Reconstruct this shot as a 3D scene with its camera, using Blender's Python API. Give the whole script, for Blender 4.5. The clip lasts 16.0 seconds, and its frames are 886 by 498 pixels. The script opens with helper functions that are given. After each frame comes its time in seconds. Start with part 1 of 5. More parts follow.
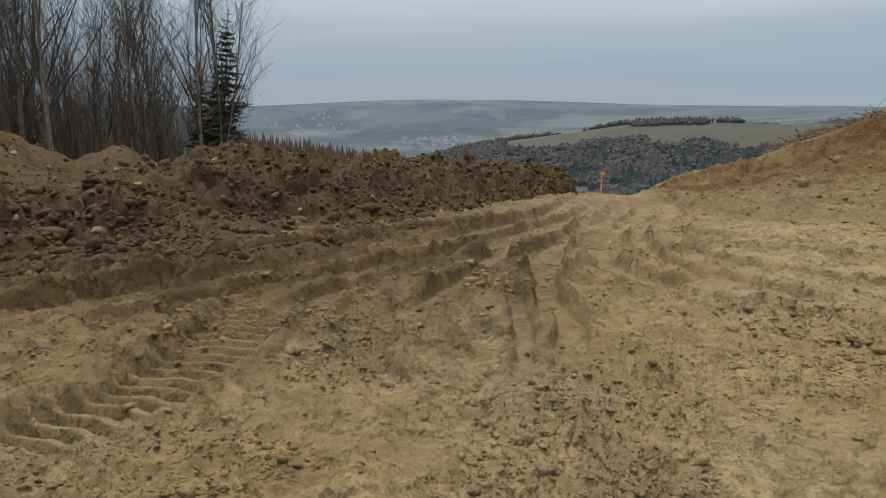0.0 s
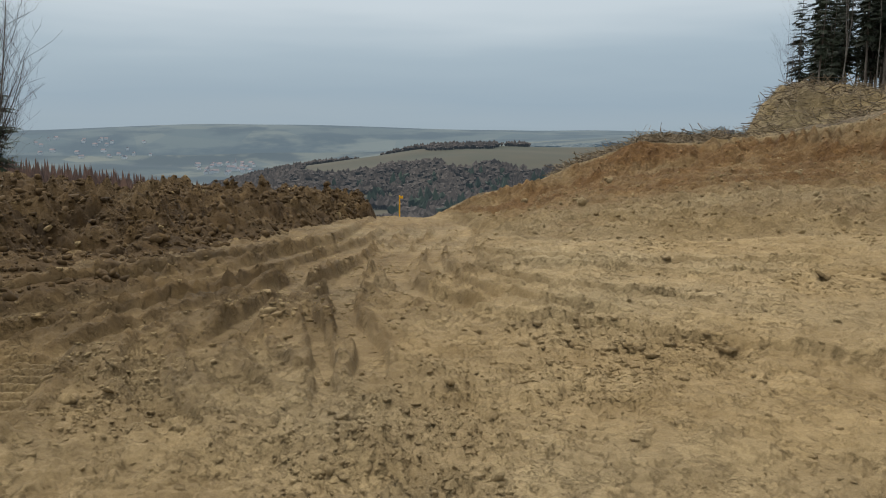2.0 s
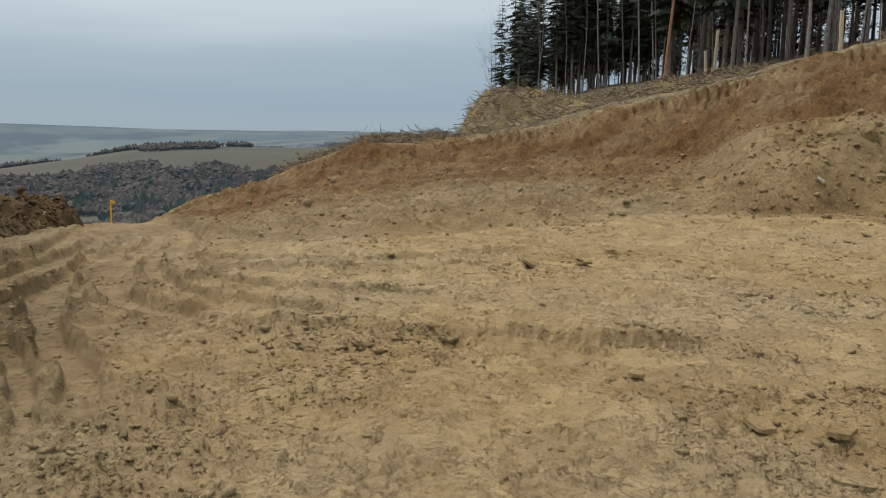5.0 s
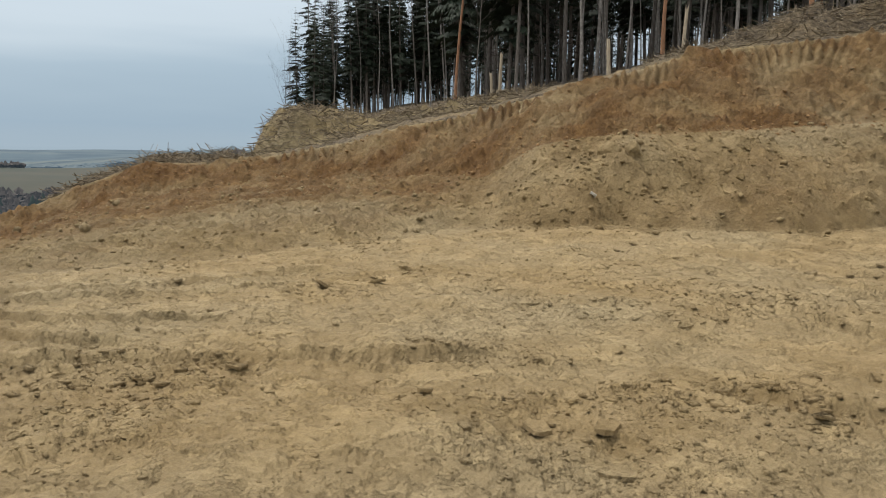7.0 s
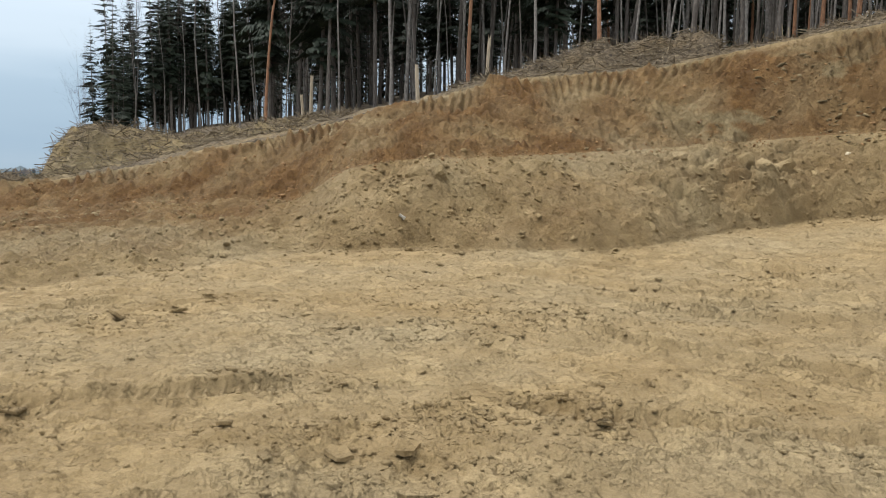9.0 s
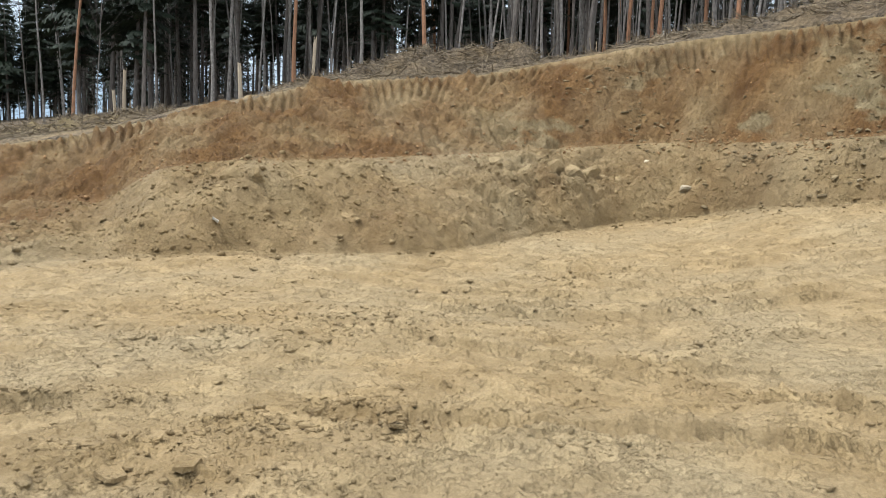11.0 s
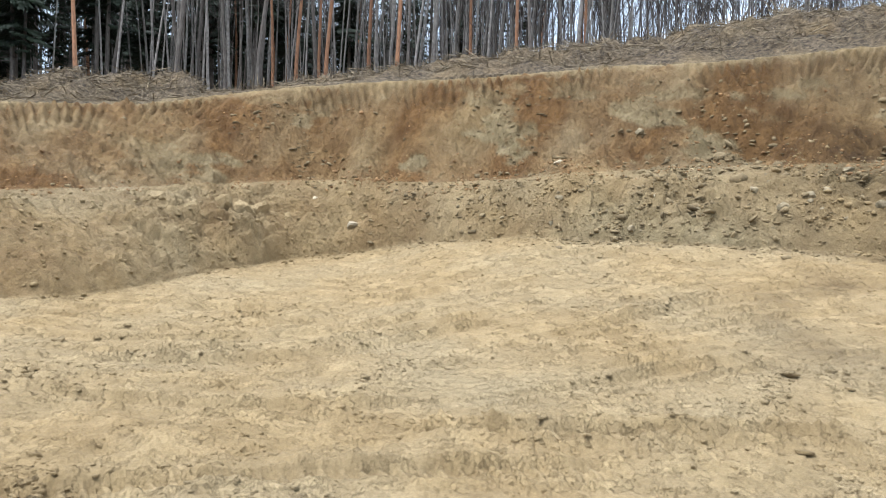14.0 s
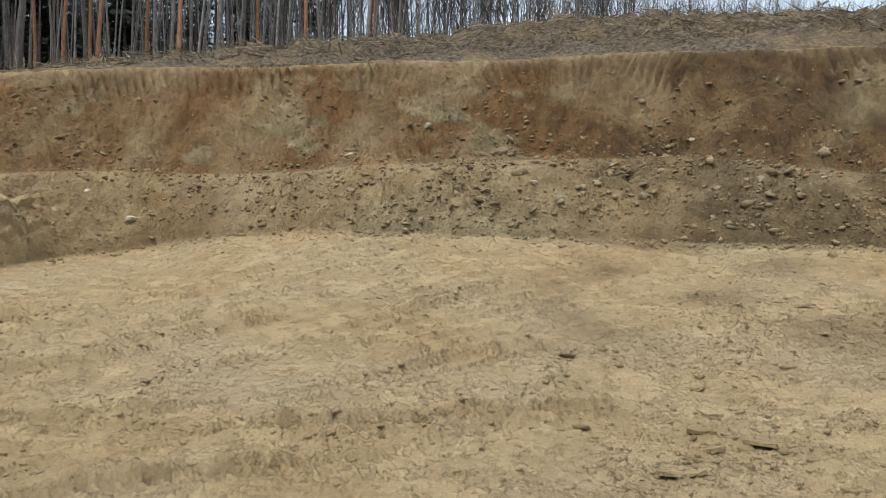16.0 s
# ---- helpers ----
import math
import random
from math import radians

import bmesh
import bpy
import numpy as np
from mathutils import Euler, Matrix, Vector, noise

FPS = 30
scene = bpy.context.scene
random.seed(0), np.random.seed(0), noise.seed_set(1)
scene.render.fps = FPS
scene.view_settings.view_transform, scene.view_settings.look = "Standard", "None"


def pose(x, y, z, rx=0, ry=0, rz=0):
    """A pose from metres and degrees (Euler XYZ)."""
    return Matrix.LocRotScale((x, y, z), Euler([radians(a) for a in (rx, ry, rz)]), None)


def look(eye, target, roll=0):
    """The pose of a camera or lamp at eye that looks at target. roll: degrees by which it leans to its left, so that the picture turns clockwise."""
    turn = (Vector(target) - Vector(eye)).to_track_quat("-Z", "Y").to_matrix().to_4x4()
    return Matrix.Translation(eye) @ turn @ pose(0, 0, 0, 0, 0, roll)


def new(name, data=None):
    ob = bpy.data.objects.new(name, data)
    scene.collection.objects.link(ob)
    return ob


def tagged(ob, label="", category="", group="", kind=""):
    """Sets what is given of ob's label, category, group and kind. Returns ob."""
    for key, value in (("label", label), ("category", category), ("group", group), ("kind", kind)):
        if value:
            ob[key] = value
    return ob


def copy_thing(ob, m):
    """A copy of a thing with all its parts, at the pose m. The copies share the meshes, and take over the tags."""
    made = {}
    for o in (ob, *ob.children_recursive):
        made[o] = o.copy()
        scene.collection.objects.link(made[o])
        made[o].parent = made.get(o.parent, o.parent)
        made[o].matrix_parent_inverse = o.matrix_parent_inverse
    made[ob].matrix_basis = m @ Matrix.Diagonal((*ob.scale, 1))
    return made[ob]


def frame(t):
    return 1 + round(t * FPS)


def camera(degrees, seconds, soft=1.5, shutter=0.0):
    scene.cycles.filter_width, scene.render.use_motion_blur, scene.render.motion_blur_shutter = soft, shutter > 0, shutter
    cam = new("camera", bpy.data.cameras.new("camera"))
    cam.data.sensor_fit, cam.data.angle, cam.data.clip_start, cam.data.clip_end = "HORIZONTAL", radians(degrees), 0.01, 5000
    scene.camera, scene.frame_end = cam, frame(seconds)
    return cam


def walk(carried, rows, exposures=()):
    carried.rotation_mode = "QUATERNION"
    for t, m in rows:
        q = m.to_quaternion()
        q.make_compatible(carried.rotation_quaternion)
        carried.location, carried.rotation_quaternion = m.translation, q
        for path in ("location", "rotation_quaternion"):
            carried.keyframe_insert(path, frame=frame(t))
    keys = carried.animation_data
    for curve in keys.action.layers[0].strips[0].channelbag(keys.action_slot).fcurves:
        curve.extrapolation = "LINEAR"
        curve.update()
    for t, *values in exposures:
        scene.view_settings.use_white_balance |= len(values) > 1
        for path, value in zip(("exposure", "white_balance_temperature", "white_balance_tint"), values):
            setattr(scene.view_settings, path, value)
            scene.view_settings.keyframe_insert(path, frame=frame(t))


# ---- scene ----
cam = camera(58.06, 16.0, soft=1.0)
# seconds, eye x y z, heading east of north, tilt, lean to the right
PATH = [
    (0, 0.001, -0.001, 1.551, 0.00, -10.50, -0.50),
    (0.5, 0.031, -0.010, 1.549, 3.14, -9.89, -0.40),
    (1, 0.035, -0.008, 1.557, 6.78, -9.30, -0.37),
    (1.5, 0.040, 0.012, 1.559, 10.71, -8.88, -0.39),
    (2, 0.051, 0.028, 1.564, 14.28, -8.65, -0.57),
    (2.5, 0.051, 0.037, 1.567, 17.72, -8.35, -0.73),
    (3, 0.056, 0.042, 1.565, 20.70, -8.15, -0.83),
    (3.5, 0.067, 0.050, 1.562, 23.63, -8.07, -0.96),
    (4, 0.067, 0.055, 1.564, 26.87, -8.13, -0.98),
    (6.5, 0.153, 0.019, 1.567, 44.36, -7.74, -0.56),
    (7, 0.175, -0.019, 1.585, 47.94, -6.96, -0.57),
    (7.5, 0.191, -0.063, 1.603, 51.96, -6.28, -0.78),
    (8, 0.196, -0.092, 1.611, 55.16, -5.76, -0.81),
    (8.5, 0.195, -0.107, 1.614, 58.15, -5.49, -0.68),
    (11, 0.343, -0.372, 1.636, 72.95, -4.91, -1.29),
    (11.5, 0.365, -0.421, 1.633, 76.62, -4.81, -1.23),
    (12, 0.397, -0.421, 1.644, 81.02, -4.03, -1.09),
    (12.5, 0.417, -0.417, 1.649, 84.70, -3.34, -1.02),
    (13, 0.429, -0.410, 1.649, 88.03, -2.96, -1.16),
    (13.5, 0.443, -0.410, 1.657, 91.98, -2.48, -1.33),
    (14, 0.459, -0.419, 1.657, 96.06, -1.82, -1.55),
    (14.5, 0.471, -0.422, 1.657, 99.47, -1.46, -1.65),
    (15, 0.489, -0.433, 1.652, 102.83, -1.45, -1.55),
    (15.5, 0.504, -0.442, 1.646, 106.91, -1.75, -1.28),
    (16, 0.527, -0.466, 1.638, 110.78, -1.94, -1.04),
]


def facing(x, y, z, heading, tilt, lean):
    a, e = radians(heading), radians(tilt)
    ahead = Vector((math.sin(a) * math.cos(e), math.cos(a) * math.cos(e), math.sin(e)))
    return look((x, y, z), Vector((x, y, z)) + ahead, -lean)


EXPOSURES = [(0, 0.11, 6600, 10), (3.5, 0.11, 6650, 10), (7, 0.28, 6500, 10), (9, 0.53, 6300, 10), (11, 0.86, 6050, 10), (13, 1.14, 5700, 10), (14.5, 0.94, 5700, 10), (15.2, 0.66, 5850, 10), (16, 0.48, 5950, 10)]
walk(cam, [(row[0], facing(*row[1:])) for row in PATH], EXPOSURES)

# ---- sky and sun: an overcast day, the sun a bright patch in thin cloud ----
SUN_HEIGHT, SUN_HEADING = 62.0, 340.0
world = bpy.data.worlds.new("overcast_sky")
scene.world = world
world.use_nodes = True
nt = world.node_tree
nt.nodes.clear()
w_out = nt.nodes.new("ShaderNodeOutputWorld")
w_bg = nt.nodes.new("ShaderNodeBackground")
w_sky = nt.nodes.new("ShaderNodeTexSky")
w_sky.sky_type, w_sky.sun_disc = "NISHITA", False
w_sky.sun_elevation, w_sky.sun_rotation = radians(SUN_HEIGHT), radians(SUN_HEADING)
w_sky.dust_density = 4.0
w_dim = nt.nodes.new("ShaderNodeVectorMath")
w_dim.operation = "SCALE"
w_dim.inputs["Scale"].default_value = 0.10
w_co = nt.nodes.new("ShaderNodeTexCoord")
w_xyz = nt.nodes.new("ShaderNodeSeparateXYZ")
w_map = nt.nodes.new("ShaderNodeMapping")
w_map.inputs["Scale"].default_value = (1.6, 1.6, 14.0)
w_noise = nt.nodes.new("ShaderNodeTexNoise")
w_noise.inputs["Scale"].default_value = 1.3
w_noise.inputs["Detail"].default_value = 3.0
w_add = nt.nodes.new("ShaderNodeMath")
w_add.operation = "MULTIPLY_ADD"
w_add.inputs[1].default_value = 0.10
w_ramp = nt.nodes.new("ShaderNodeValToRGB")
w_ramp.color_ramp.elements[0].position = 0.0
w_ramp.color_ramp.elements[0].color = (0.30, 0.39, 0.45, 1)
w_ramp.color_ramp.elements[1].position = 1.0
w_ramp.color_ramp.elements[1].color = (1.5, 1.5, 1.47, 1)
for p, c in ((0.05, (0.335, 0.425, 0.50, 1)), (0.09, (0.305, 0.405, 0.495, 1)), (0.14, (0.355, 0.455, 0.54, 1)), (0.19, (0.52, 0.605, 0.67, 1)), (0.30, (0.63, 0.71, 0.78, 1)), (0.42, (0.80, 0.85, 0.89, 1)), (0.65, (1.3, 1.3, 1.28, 1))):
    e = w_ramp.color_ramp.elements.new(p)
    e.color = c
w_mix = nt.nodes.new("ShaderNodeMix")
w_mix.data_type = "RGBA"
w_mix.inputs[0].default_value = 0.9
nt.links.new(w_co.outputs["Generated"], w_xyz.inputs[0])
nt.links.new(w_co.outputs["Generated"], w_map.inputs[0])
nt.links.new(w_map.outputs[0], w_noise.inputs["Vector"])
nt.links.new(w_noise.outputs["Fac"], w_add.inputs[0])
nt.links.new(w_xyz.outputs["Z"], w_add.inputs[2])
nt.links.new(w_add.outputs[0], w_ramp.inputs[0])
nt.links.new(w_sky.outputs[0], w_dim.inputs[0])
nt.links.new(w_dim.outputs[0], w_mix.inputs[6])
nt.links.new(w_ramp.outputs[0], w_mix.inputs[7])
nt.links.new(w_mix.outputs[2], w_bg.inputs[0])
w_bg.inputs[1].default_value = 1.0
nt.links.new(w_bg.outputs[0], w_out.inputs[0])

sun = new("sun", bpy.data.lights.new("sun", "SUN"))
sun.data.energy, sun.data.angle, sun.data.color = 2.3, radians(9), (1.0, 0.965, 0.91)
a, e = radians(SUN_HEADING), radians(SUN_HEIGHT)
sun.matrix_world = look((0, 0, 60), (-math.sin(a) * math.cos(e), -math.cos(a) * math.cos(e), 60 - math.sin(e)))

# ---- materials ----
def material(name, rough=0.9):
    m = bpy.data.materials.new(name)
    m.use_nodes = True
    n = m.node_tree.nodes
    b = n["Principled BSDF"]
    b.inputs["Roughness"].default_value = rough
    b.inputs["Specular IOR Level"].default_value = 0.25
    return m, n, m.node_tree.links, b


def noise_node(n, l, scale, detail=4, rough=0.55, stretch=None, kind="noise"):
    co = n.new("ShaderNodeNewGeometry")
    vec = co.outputs["Position"]
    if stretch:
        mp = n.new("ShaderNodeMapping")
        mp.inputs["Scale"].default_value = stretch
        l.new(vec, mp.inputs[0])
        vec = mp.outputs[0]
    t = n.new("ShaderNodeTexVoronoi" if kind == "cells" else "ShaderNodeTexNoise")
    t.inputs["Scale"].default_value = scale
    if kind != "cells":
        t.inputs["Detail"].default_value, t.inputs["Roughness"].default_value = detail, rough
    l.new(vec, t.inputs["Vector"])
    return t


def mix(n, l, fac, a, b, mode="MIX"):
    m = n.new("ShaderNodeMix")
    m.data_type, m.blend_type = "RGBA", mode
    for v, s in ((fac, 0), (a, 6), (b, 7)):
        if isinstance(v, bpy.types.NodeSocket):
            l.new(v, m.inputs[s])
        else:
            m.inputs[s].default_value = v if s == 0 else (*v, 1)
    return m.outputs[2]


def ramp(n, l, fac, lo, hi):
    r = n.new("ShaderNodeMapRange")
    r.inputs[1].default_value, r.inputs[2].default_value = lo, hi
    l.new(fac, r.inputs[0])
    return r.outputs[0]


def bump(n, l, b, heights, strength=0.6):
    last = None
    for h, dist in heights:
        u = n.new("ShaderNodeBump")
        u.inputs["Strength"].default_value, u.inputs["Distance"].default_value = strength, dist
        l.new(h, u.inputs["Height"])
        if last:
            l.new(last, u.inputs["Normal"])
        last = u.outputs[0]
    l.new(last, b.inputs["Normal"])


def soil_material(name, grain=1.0):
    """Clay soil. The mesh's attributes say where it is red clay, grey-green marl, dark earth (moist in the spoil ridge)
    or chopped brushwood.
    """
    m, n, l, b = material(name, 0.92)

    def zone(key):
        a = n.new("ShaderNodeAttribute")
        a.attribute_name = key
        return a.outputs["Fac"]

    big, mid, fine = noise_node(n, l, 0.35, 3), noise_node(n, l, 2.3, 5), noise_node(n, l, 9, 9, 0.72)
    grit = noise_node(n, l, 60, 6, 0.75)
    pale = mix(n, l, ramp(n, l, mid.outputs["Fac"], 0.3, 0.7), (0.205, 0.146, 0.067), (0.298, 0.222, 0.114))
    pale = mix(n, l, ramp(n, l, big.outputs["Fac"], 0.4, 0.68), pale, (0.282, 0.224, 0.128))
    red = mix(n, l, ramp(n, l, mid.outputs["Fac"], 0.32, 0.68), (0.103, 0.053, 0.016), (0.170, 0.095, 0.033))
    grey = mix(n, l, ramp(n, l, mid.outputs["Fac"], 0.35, 0.65), (0.175, 0.145, 0.076), (0.285, 0.238, 0.138))
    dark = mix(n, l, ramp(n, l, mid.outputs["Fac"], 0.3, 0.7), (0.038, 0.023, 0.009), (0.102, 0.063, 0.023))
    straw = mix(n, l, ramp(n, l, noise_node(n, l, 9, 4, 0.7).outputs["Fac"], 0.35, 0.65), (0.032, 0.024, 0.017), (0.17, 0.133, 0.085))
    col = mix(n, l, zone("red"), pale, red)
    col = mix(n, l, zone("grey"), col, grey)
    col = mix(n, l, zone("dark_earth"), col, dark)
    col = mix(n, l, zone("mulch"), col, straw)
    speck = noise_node(n, l, 38, 5, 0.8)
    col = mix(n, l, 1.0, col, mix(n, l, ramp(n, l, speck.outputs["Fac"], 0.38, 0.62), (0.84, 0.825, 0.81), (1.09, 1.09, 1.09)), "MULTIPLY")
    # thin crusts with broken edges, and cracks between their plates
    crust_a = ramp(n, l, noise_node(n, l, 1.7, 9, 0.68).outputs["Fac"], 0.515, 0.528)
    crust_b = ramp(n, l, noise_node(n, l, 4.3, 8, 0.7, (1.0, 1.0, 0.6)).outputs["Fac"], 0.555, 0.575)
    col = mix(n, l, 1.0, col, mix(n, l, crust_a, (0.93, 0.92, 0.91), (1.06, 1.06, 1.06)), "MULTIPLY")
    col = mix(n, l, 1.0, col, mix(n, l, crust_b, (0.96, 0.955, 0.95), (1.09, 1.09, 1.09)), "MULTIPLY")
    # the colour is darker in the fine bump's hollows, paler on its crests
    shade = mix(n, l, ramp(n, l, fine.outputs["Fac"], 0.33, 0.67), (0.84, 0.825, 0.81), (1.10, 1.10, 1.10))
    col = mix(n, l, 1.0, col, shade, "MULTIPLY")
    l.new(col, b.inputs["Base Color"])
    crumbs = noise_node(n, l, 24, 6, 0.72)
    plates = n.new("ShaderNodeTexVoronoi")
    plates.feature = "DISTANCE_TO_EDGE"
    plates.inputs["Scale"].default_value = 5.5
    bent = n.new("ShaderNodeVectorMath")
    bent.operation = "MULTIPLY_ADD"
    bent.inputs[1].default_value = (0.25, 0.25, 0.25)
    l.new(fine.outputs["Color"], bent.inputs[0])
    l.new(n.new("ShaderNodeNewGeometry").outputs["Position"], bent.inputs[2])
    l.new(bent.outputs[0], plates.inputs["Vector"])
    gap = ramp(n, l, plates.outputs["Distance"], 0.0, 0.045)
    where = ramp(n, l, big.outputs["Fac"], 0.5, 0.56)
    gap = mix(n, l, where, (1, 1, 1), gap)
    bump(n, l, b, [(mid.outputs["Fac"], 0.04 * grain), (crust_a, 0.022), (crust_b, 0.015), (gap, 0.004), (fine.outputs["Fac"], 0.032 * grain), (crumbs.outputs["Fac"], 0.013 * grain), (grit.outputs["Fac"], 0.008 * grain)], 0.85)
    return m


SOIL = soil_material("clay_soil")
SOIL_BROKEN = soil_material("broken_clay_soil", 2.2)


def plain(name, dark, light, scale, rough=0.85, stretch=None, relief=0.01, airlight=None, joined=False):
    """A surface of two tones. airlight: haze over the far backdrop, put into the surface as emission."""
    m, n, l, b = material(name, rough)
    t = noise_node(n, l, scale, 5, 0.6, stretch)
    own = n.new("ShaderNodeObjectInfo")
    col = mix(n, l, ramp(n, l, t.outputs["Fac"], 0.3, 0.7), dark, light)
    tone = n.new("ShaderNodeMapRange")
    tone.inputs[3].default_value, tone.inputs[4].default_value = (0.75, 1.2) if joined else (0.8, 1.2)
    l.new(n.new("ShaderNodeNewGeometry").outputs["Random Per Island"] if joined else own.outputs["Random"], tone.inputs[0])
    v = n.new("ShaderNodeVectorMath")
    v.operation = "SCALE"
    l.new(col, v.inputs[0])
    l.new(tone.outputs[0], v.inputs["Scale"])
    l.new(v.outputs[0], b.inputs["Base Color"])
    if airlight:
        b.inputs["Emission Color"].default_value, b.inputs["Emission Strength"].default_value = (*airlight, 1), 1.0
    else:
        bump(n, l, b, [(t.outputs["Fac"], relief)])
    return m


BARK_GREY = plain("grey_bark", (0.06, 0.05, 0.042), (0.17, 0.15, 0.13), 6, stretch=(3, 3, 0.6))
BARK_PALE = plain("pale_bark", (0.085, 0.075, 0.066), (0.26, 0.24, 0.215), 5, stretch=(2, 2, 1.2))
BARK_RED = plain("red_pine_bark", (0.14, 0.075, 0.045), (0.33, 0.17, 0.09), 6, stretch=(3, 3, 0.7))
TWIG = plain("twigs", (0.03, 0.025, 0.022), (0.078, 0.065, 0.056), 4)
NEEDLE = plain("spruce_needles", (0.010, 0.015, 0.009), (0.028, 0.040, 0.022), 3, 0.7)
WOOD_RAW = plain("splintered_wood", (0.24, 0.19, 0.13), (0.44, 0.37, 0.27), 8, stretch=(4, 4, 0.5))
STONE_GREY = plain("grey_marl_stone", (0.12, 0.098, 0.058), (0.28, 0.225, 0.14), 9, 0.9, relief=0.10)
STONE_PALE = plain("pale_stone", (0.28, 0.23, 0.15), (0.44, 0.38, 0.27), 9, 0.9, relief=0.02)
CLOD_RED = plain("red_clay_clod", (0.15, 0.078, 0.032), (0.29, 0.18, 0.085), 14, 0.95, joined=True)
CLOD_MARL = plain("marl_rubble", (0.10, 0.073, 0.037), (0.205, 0.155, 0.085), 14, 0.95, joined=True)
CLOD_DARK = plain("moist_clay_clod", (0.034, 0.021, 0.009), (0.095, 0.061, 0.026), 14, 0.95, joined=True)
STICKS = plain("dry_sticks", (0.06, 0.046, 0.032), (0.27, 0.215, 0.14), 10, 0.9, joined=True)
YELLOW = plain("yellow_paint", (0.50, 0.26, 0.012), (0.66, 0.37, 0.02), 20, 0.5, relief=0.001)
WHITE = plain("white_scrap", (0.62, 0.62, 0.60), (0.80, 0.80, 0.78), 20, 0.6, relief=0.002)


def fields(name, scale, dark, light, airlight):
    """A far patchwork of fields and woods, with its haze put in as emission."""
    m, n, l, b = material(name, 0.95)
    patch = noise_node(n, l, scale, kind="cells")
    wood = noise_node(n, l, scale * 0.8, 4, 0.6)
    col = mix(n, l, patch.outputs["Color"], dark, light)
    col = mix(n, l, ramp(n, l, wood.outputs["Fac"], 0.46, 0.56), col, tuple(0.55 * v for v in dark))
    l.new(col, b.inputs["Base Color"])
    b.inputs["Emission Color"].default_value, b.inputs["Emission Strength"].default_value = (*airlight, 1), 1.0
    return m

# ---- noise in numpy ----
PERM = np.random.RandomState(7).permutation(4096)


def hashed(i, j, seed):
    return PERM[(PERM[(i + seed * 131) & 4095] + j + seed * 57) & 4095]


def perlin(x, y, seed=0):
    i, j = np.floor(x).astype(int), np.floor(y).astype(int)
    u, v = x - i, y - j
    su, sv = u * u * u * (u * (6 * u - 15) + 10), v * v * v * (v * (6 * v - 15) + 10)

    def corner(di, dj):
        a = hashed(i + di, j + dj, seed) * (2 * np.pi / 4096)
        return np.cos(a) * (u - di) + np.sin(a) * (v - dj)

    lo = corner(0, 0) * (1 - su) + corner(1, 0) * su
    hi = corner(0, 1) * (1 - su) + corner(1, 1) * su
    return 1.4 * (lo * (1 - sv) + hi * sv)


def fbm(x, y, octaves=3, seed=0, fall=0.5):
    out, amp = 0, 1
    for k in range(octaves):
        out = out + amp * perlin(x * 2**k, y * 2**k, seed + k)
        amp *= fall
    return out


def cells(x, y, seed=0):
    """Distance to the nearest and second nearest of scattered seeds, and a random number of the nearest."""
    i, j = np.floor(x).astype(int), np.floor(y).astype(int)
    one, two, own = np.full(x.shape, 9.0), np.full(x.shape, 9.0), np.zeros(x.shape)
    for di in (-1, 0, 1):
        for dj in (-1, 0, 1):
            h = hashed(i + di, j + dj, seed)
            d = np.hypot(i + di + h / 4096 - x, j + dj + PERM[h] / 4096 - y)
            near = d < one
            two = np.where(near, one, np.minimum(two, d))
            own = np.where(near, PERM[(h * 3 + 11) & 4095] / 4096, own)
            one = np.where(near, d, one)
    return one, two, own


def shards(x, y, seed):
    """Broken rock: flat facets, each tipped its own way, with clefts between them."""
    i, j = np.floor(x).astype(int), np.floor(y).astype(int)
    one, two = np.full(x.shape, 9.0), np.full(x.shape, 9.0)
    out = np.zeros(x.shape)
    for di in (-1, 0, 1):
        for dj in (-1, 0, 1):
            h = hashed(i + di, j + dj, seed)
            dx, dy = x - (i + di + h / 4096), y - (j + dj + PERM[h] / 4096)
            d = np.hypot(dx, dy)
            near = d < one
            two = np.where(near, one, np.minimum(two, d))
            g, k = PERM[(h * 5 + 7) & 4095] / 4096 - 0.5, PERM[(h * 3 + 11) & 4095] / 4096 - 0.5
            out = np.where(near, 0.9 * k + 1.5 * g * dx + 1.5 * (g * 3.7 % 1 - 0.5) * dy, out)
            one = np.where(near, d, one)
    return out - 0.35 * (1 - step(two - one, 0.0, 0.08))


def clods(x, y, size, seed):
    """Rounded lumps of about that size, 0 to 1, of uneven height."""
    a, b, own = cells(x / size, y / size, seed)
    return np.clip(1 - 1.25 * a, 0, 1) ** 0.7 * (0.25 + 0.75 * own)


def step(x, lo, hi):
    t = np.clip((x - lo) / (hi - lo), 0, 1)
    return t * t * (3 - 2 * t)


# ---- the plan: heading, distance and height of the lines that shape the land, seen from the walk's start ----
GRID = np.arange(-180, 180.05, 0.1)


def line(heads, values, soft=0.7):
    raw = np.interp(GRID, heads, values)
    k = np.exp(-0.5 * (np.arange(-40, 41) * 0.1 / soft) ** 2)
    return np.convolve(np.pad(raw, 40, "edge"), k / k.sum(), "valid")


def at(curve, head):
    return np.interp(head, GRID, curve)


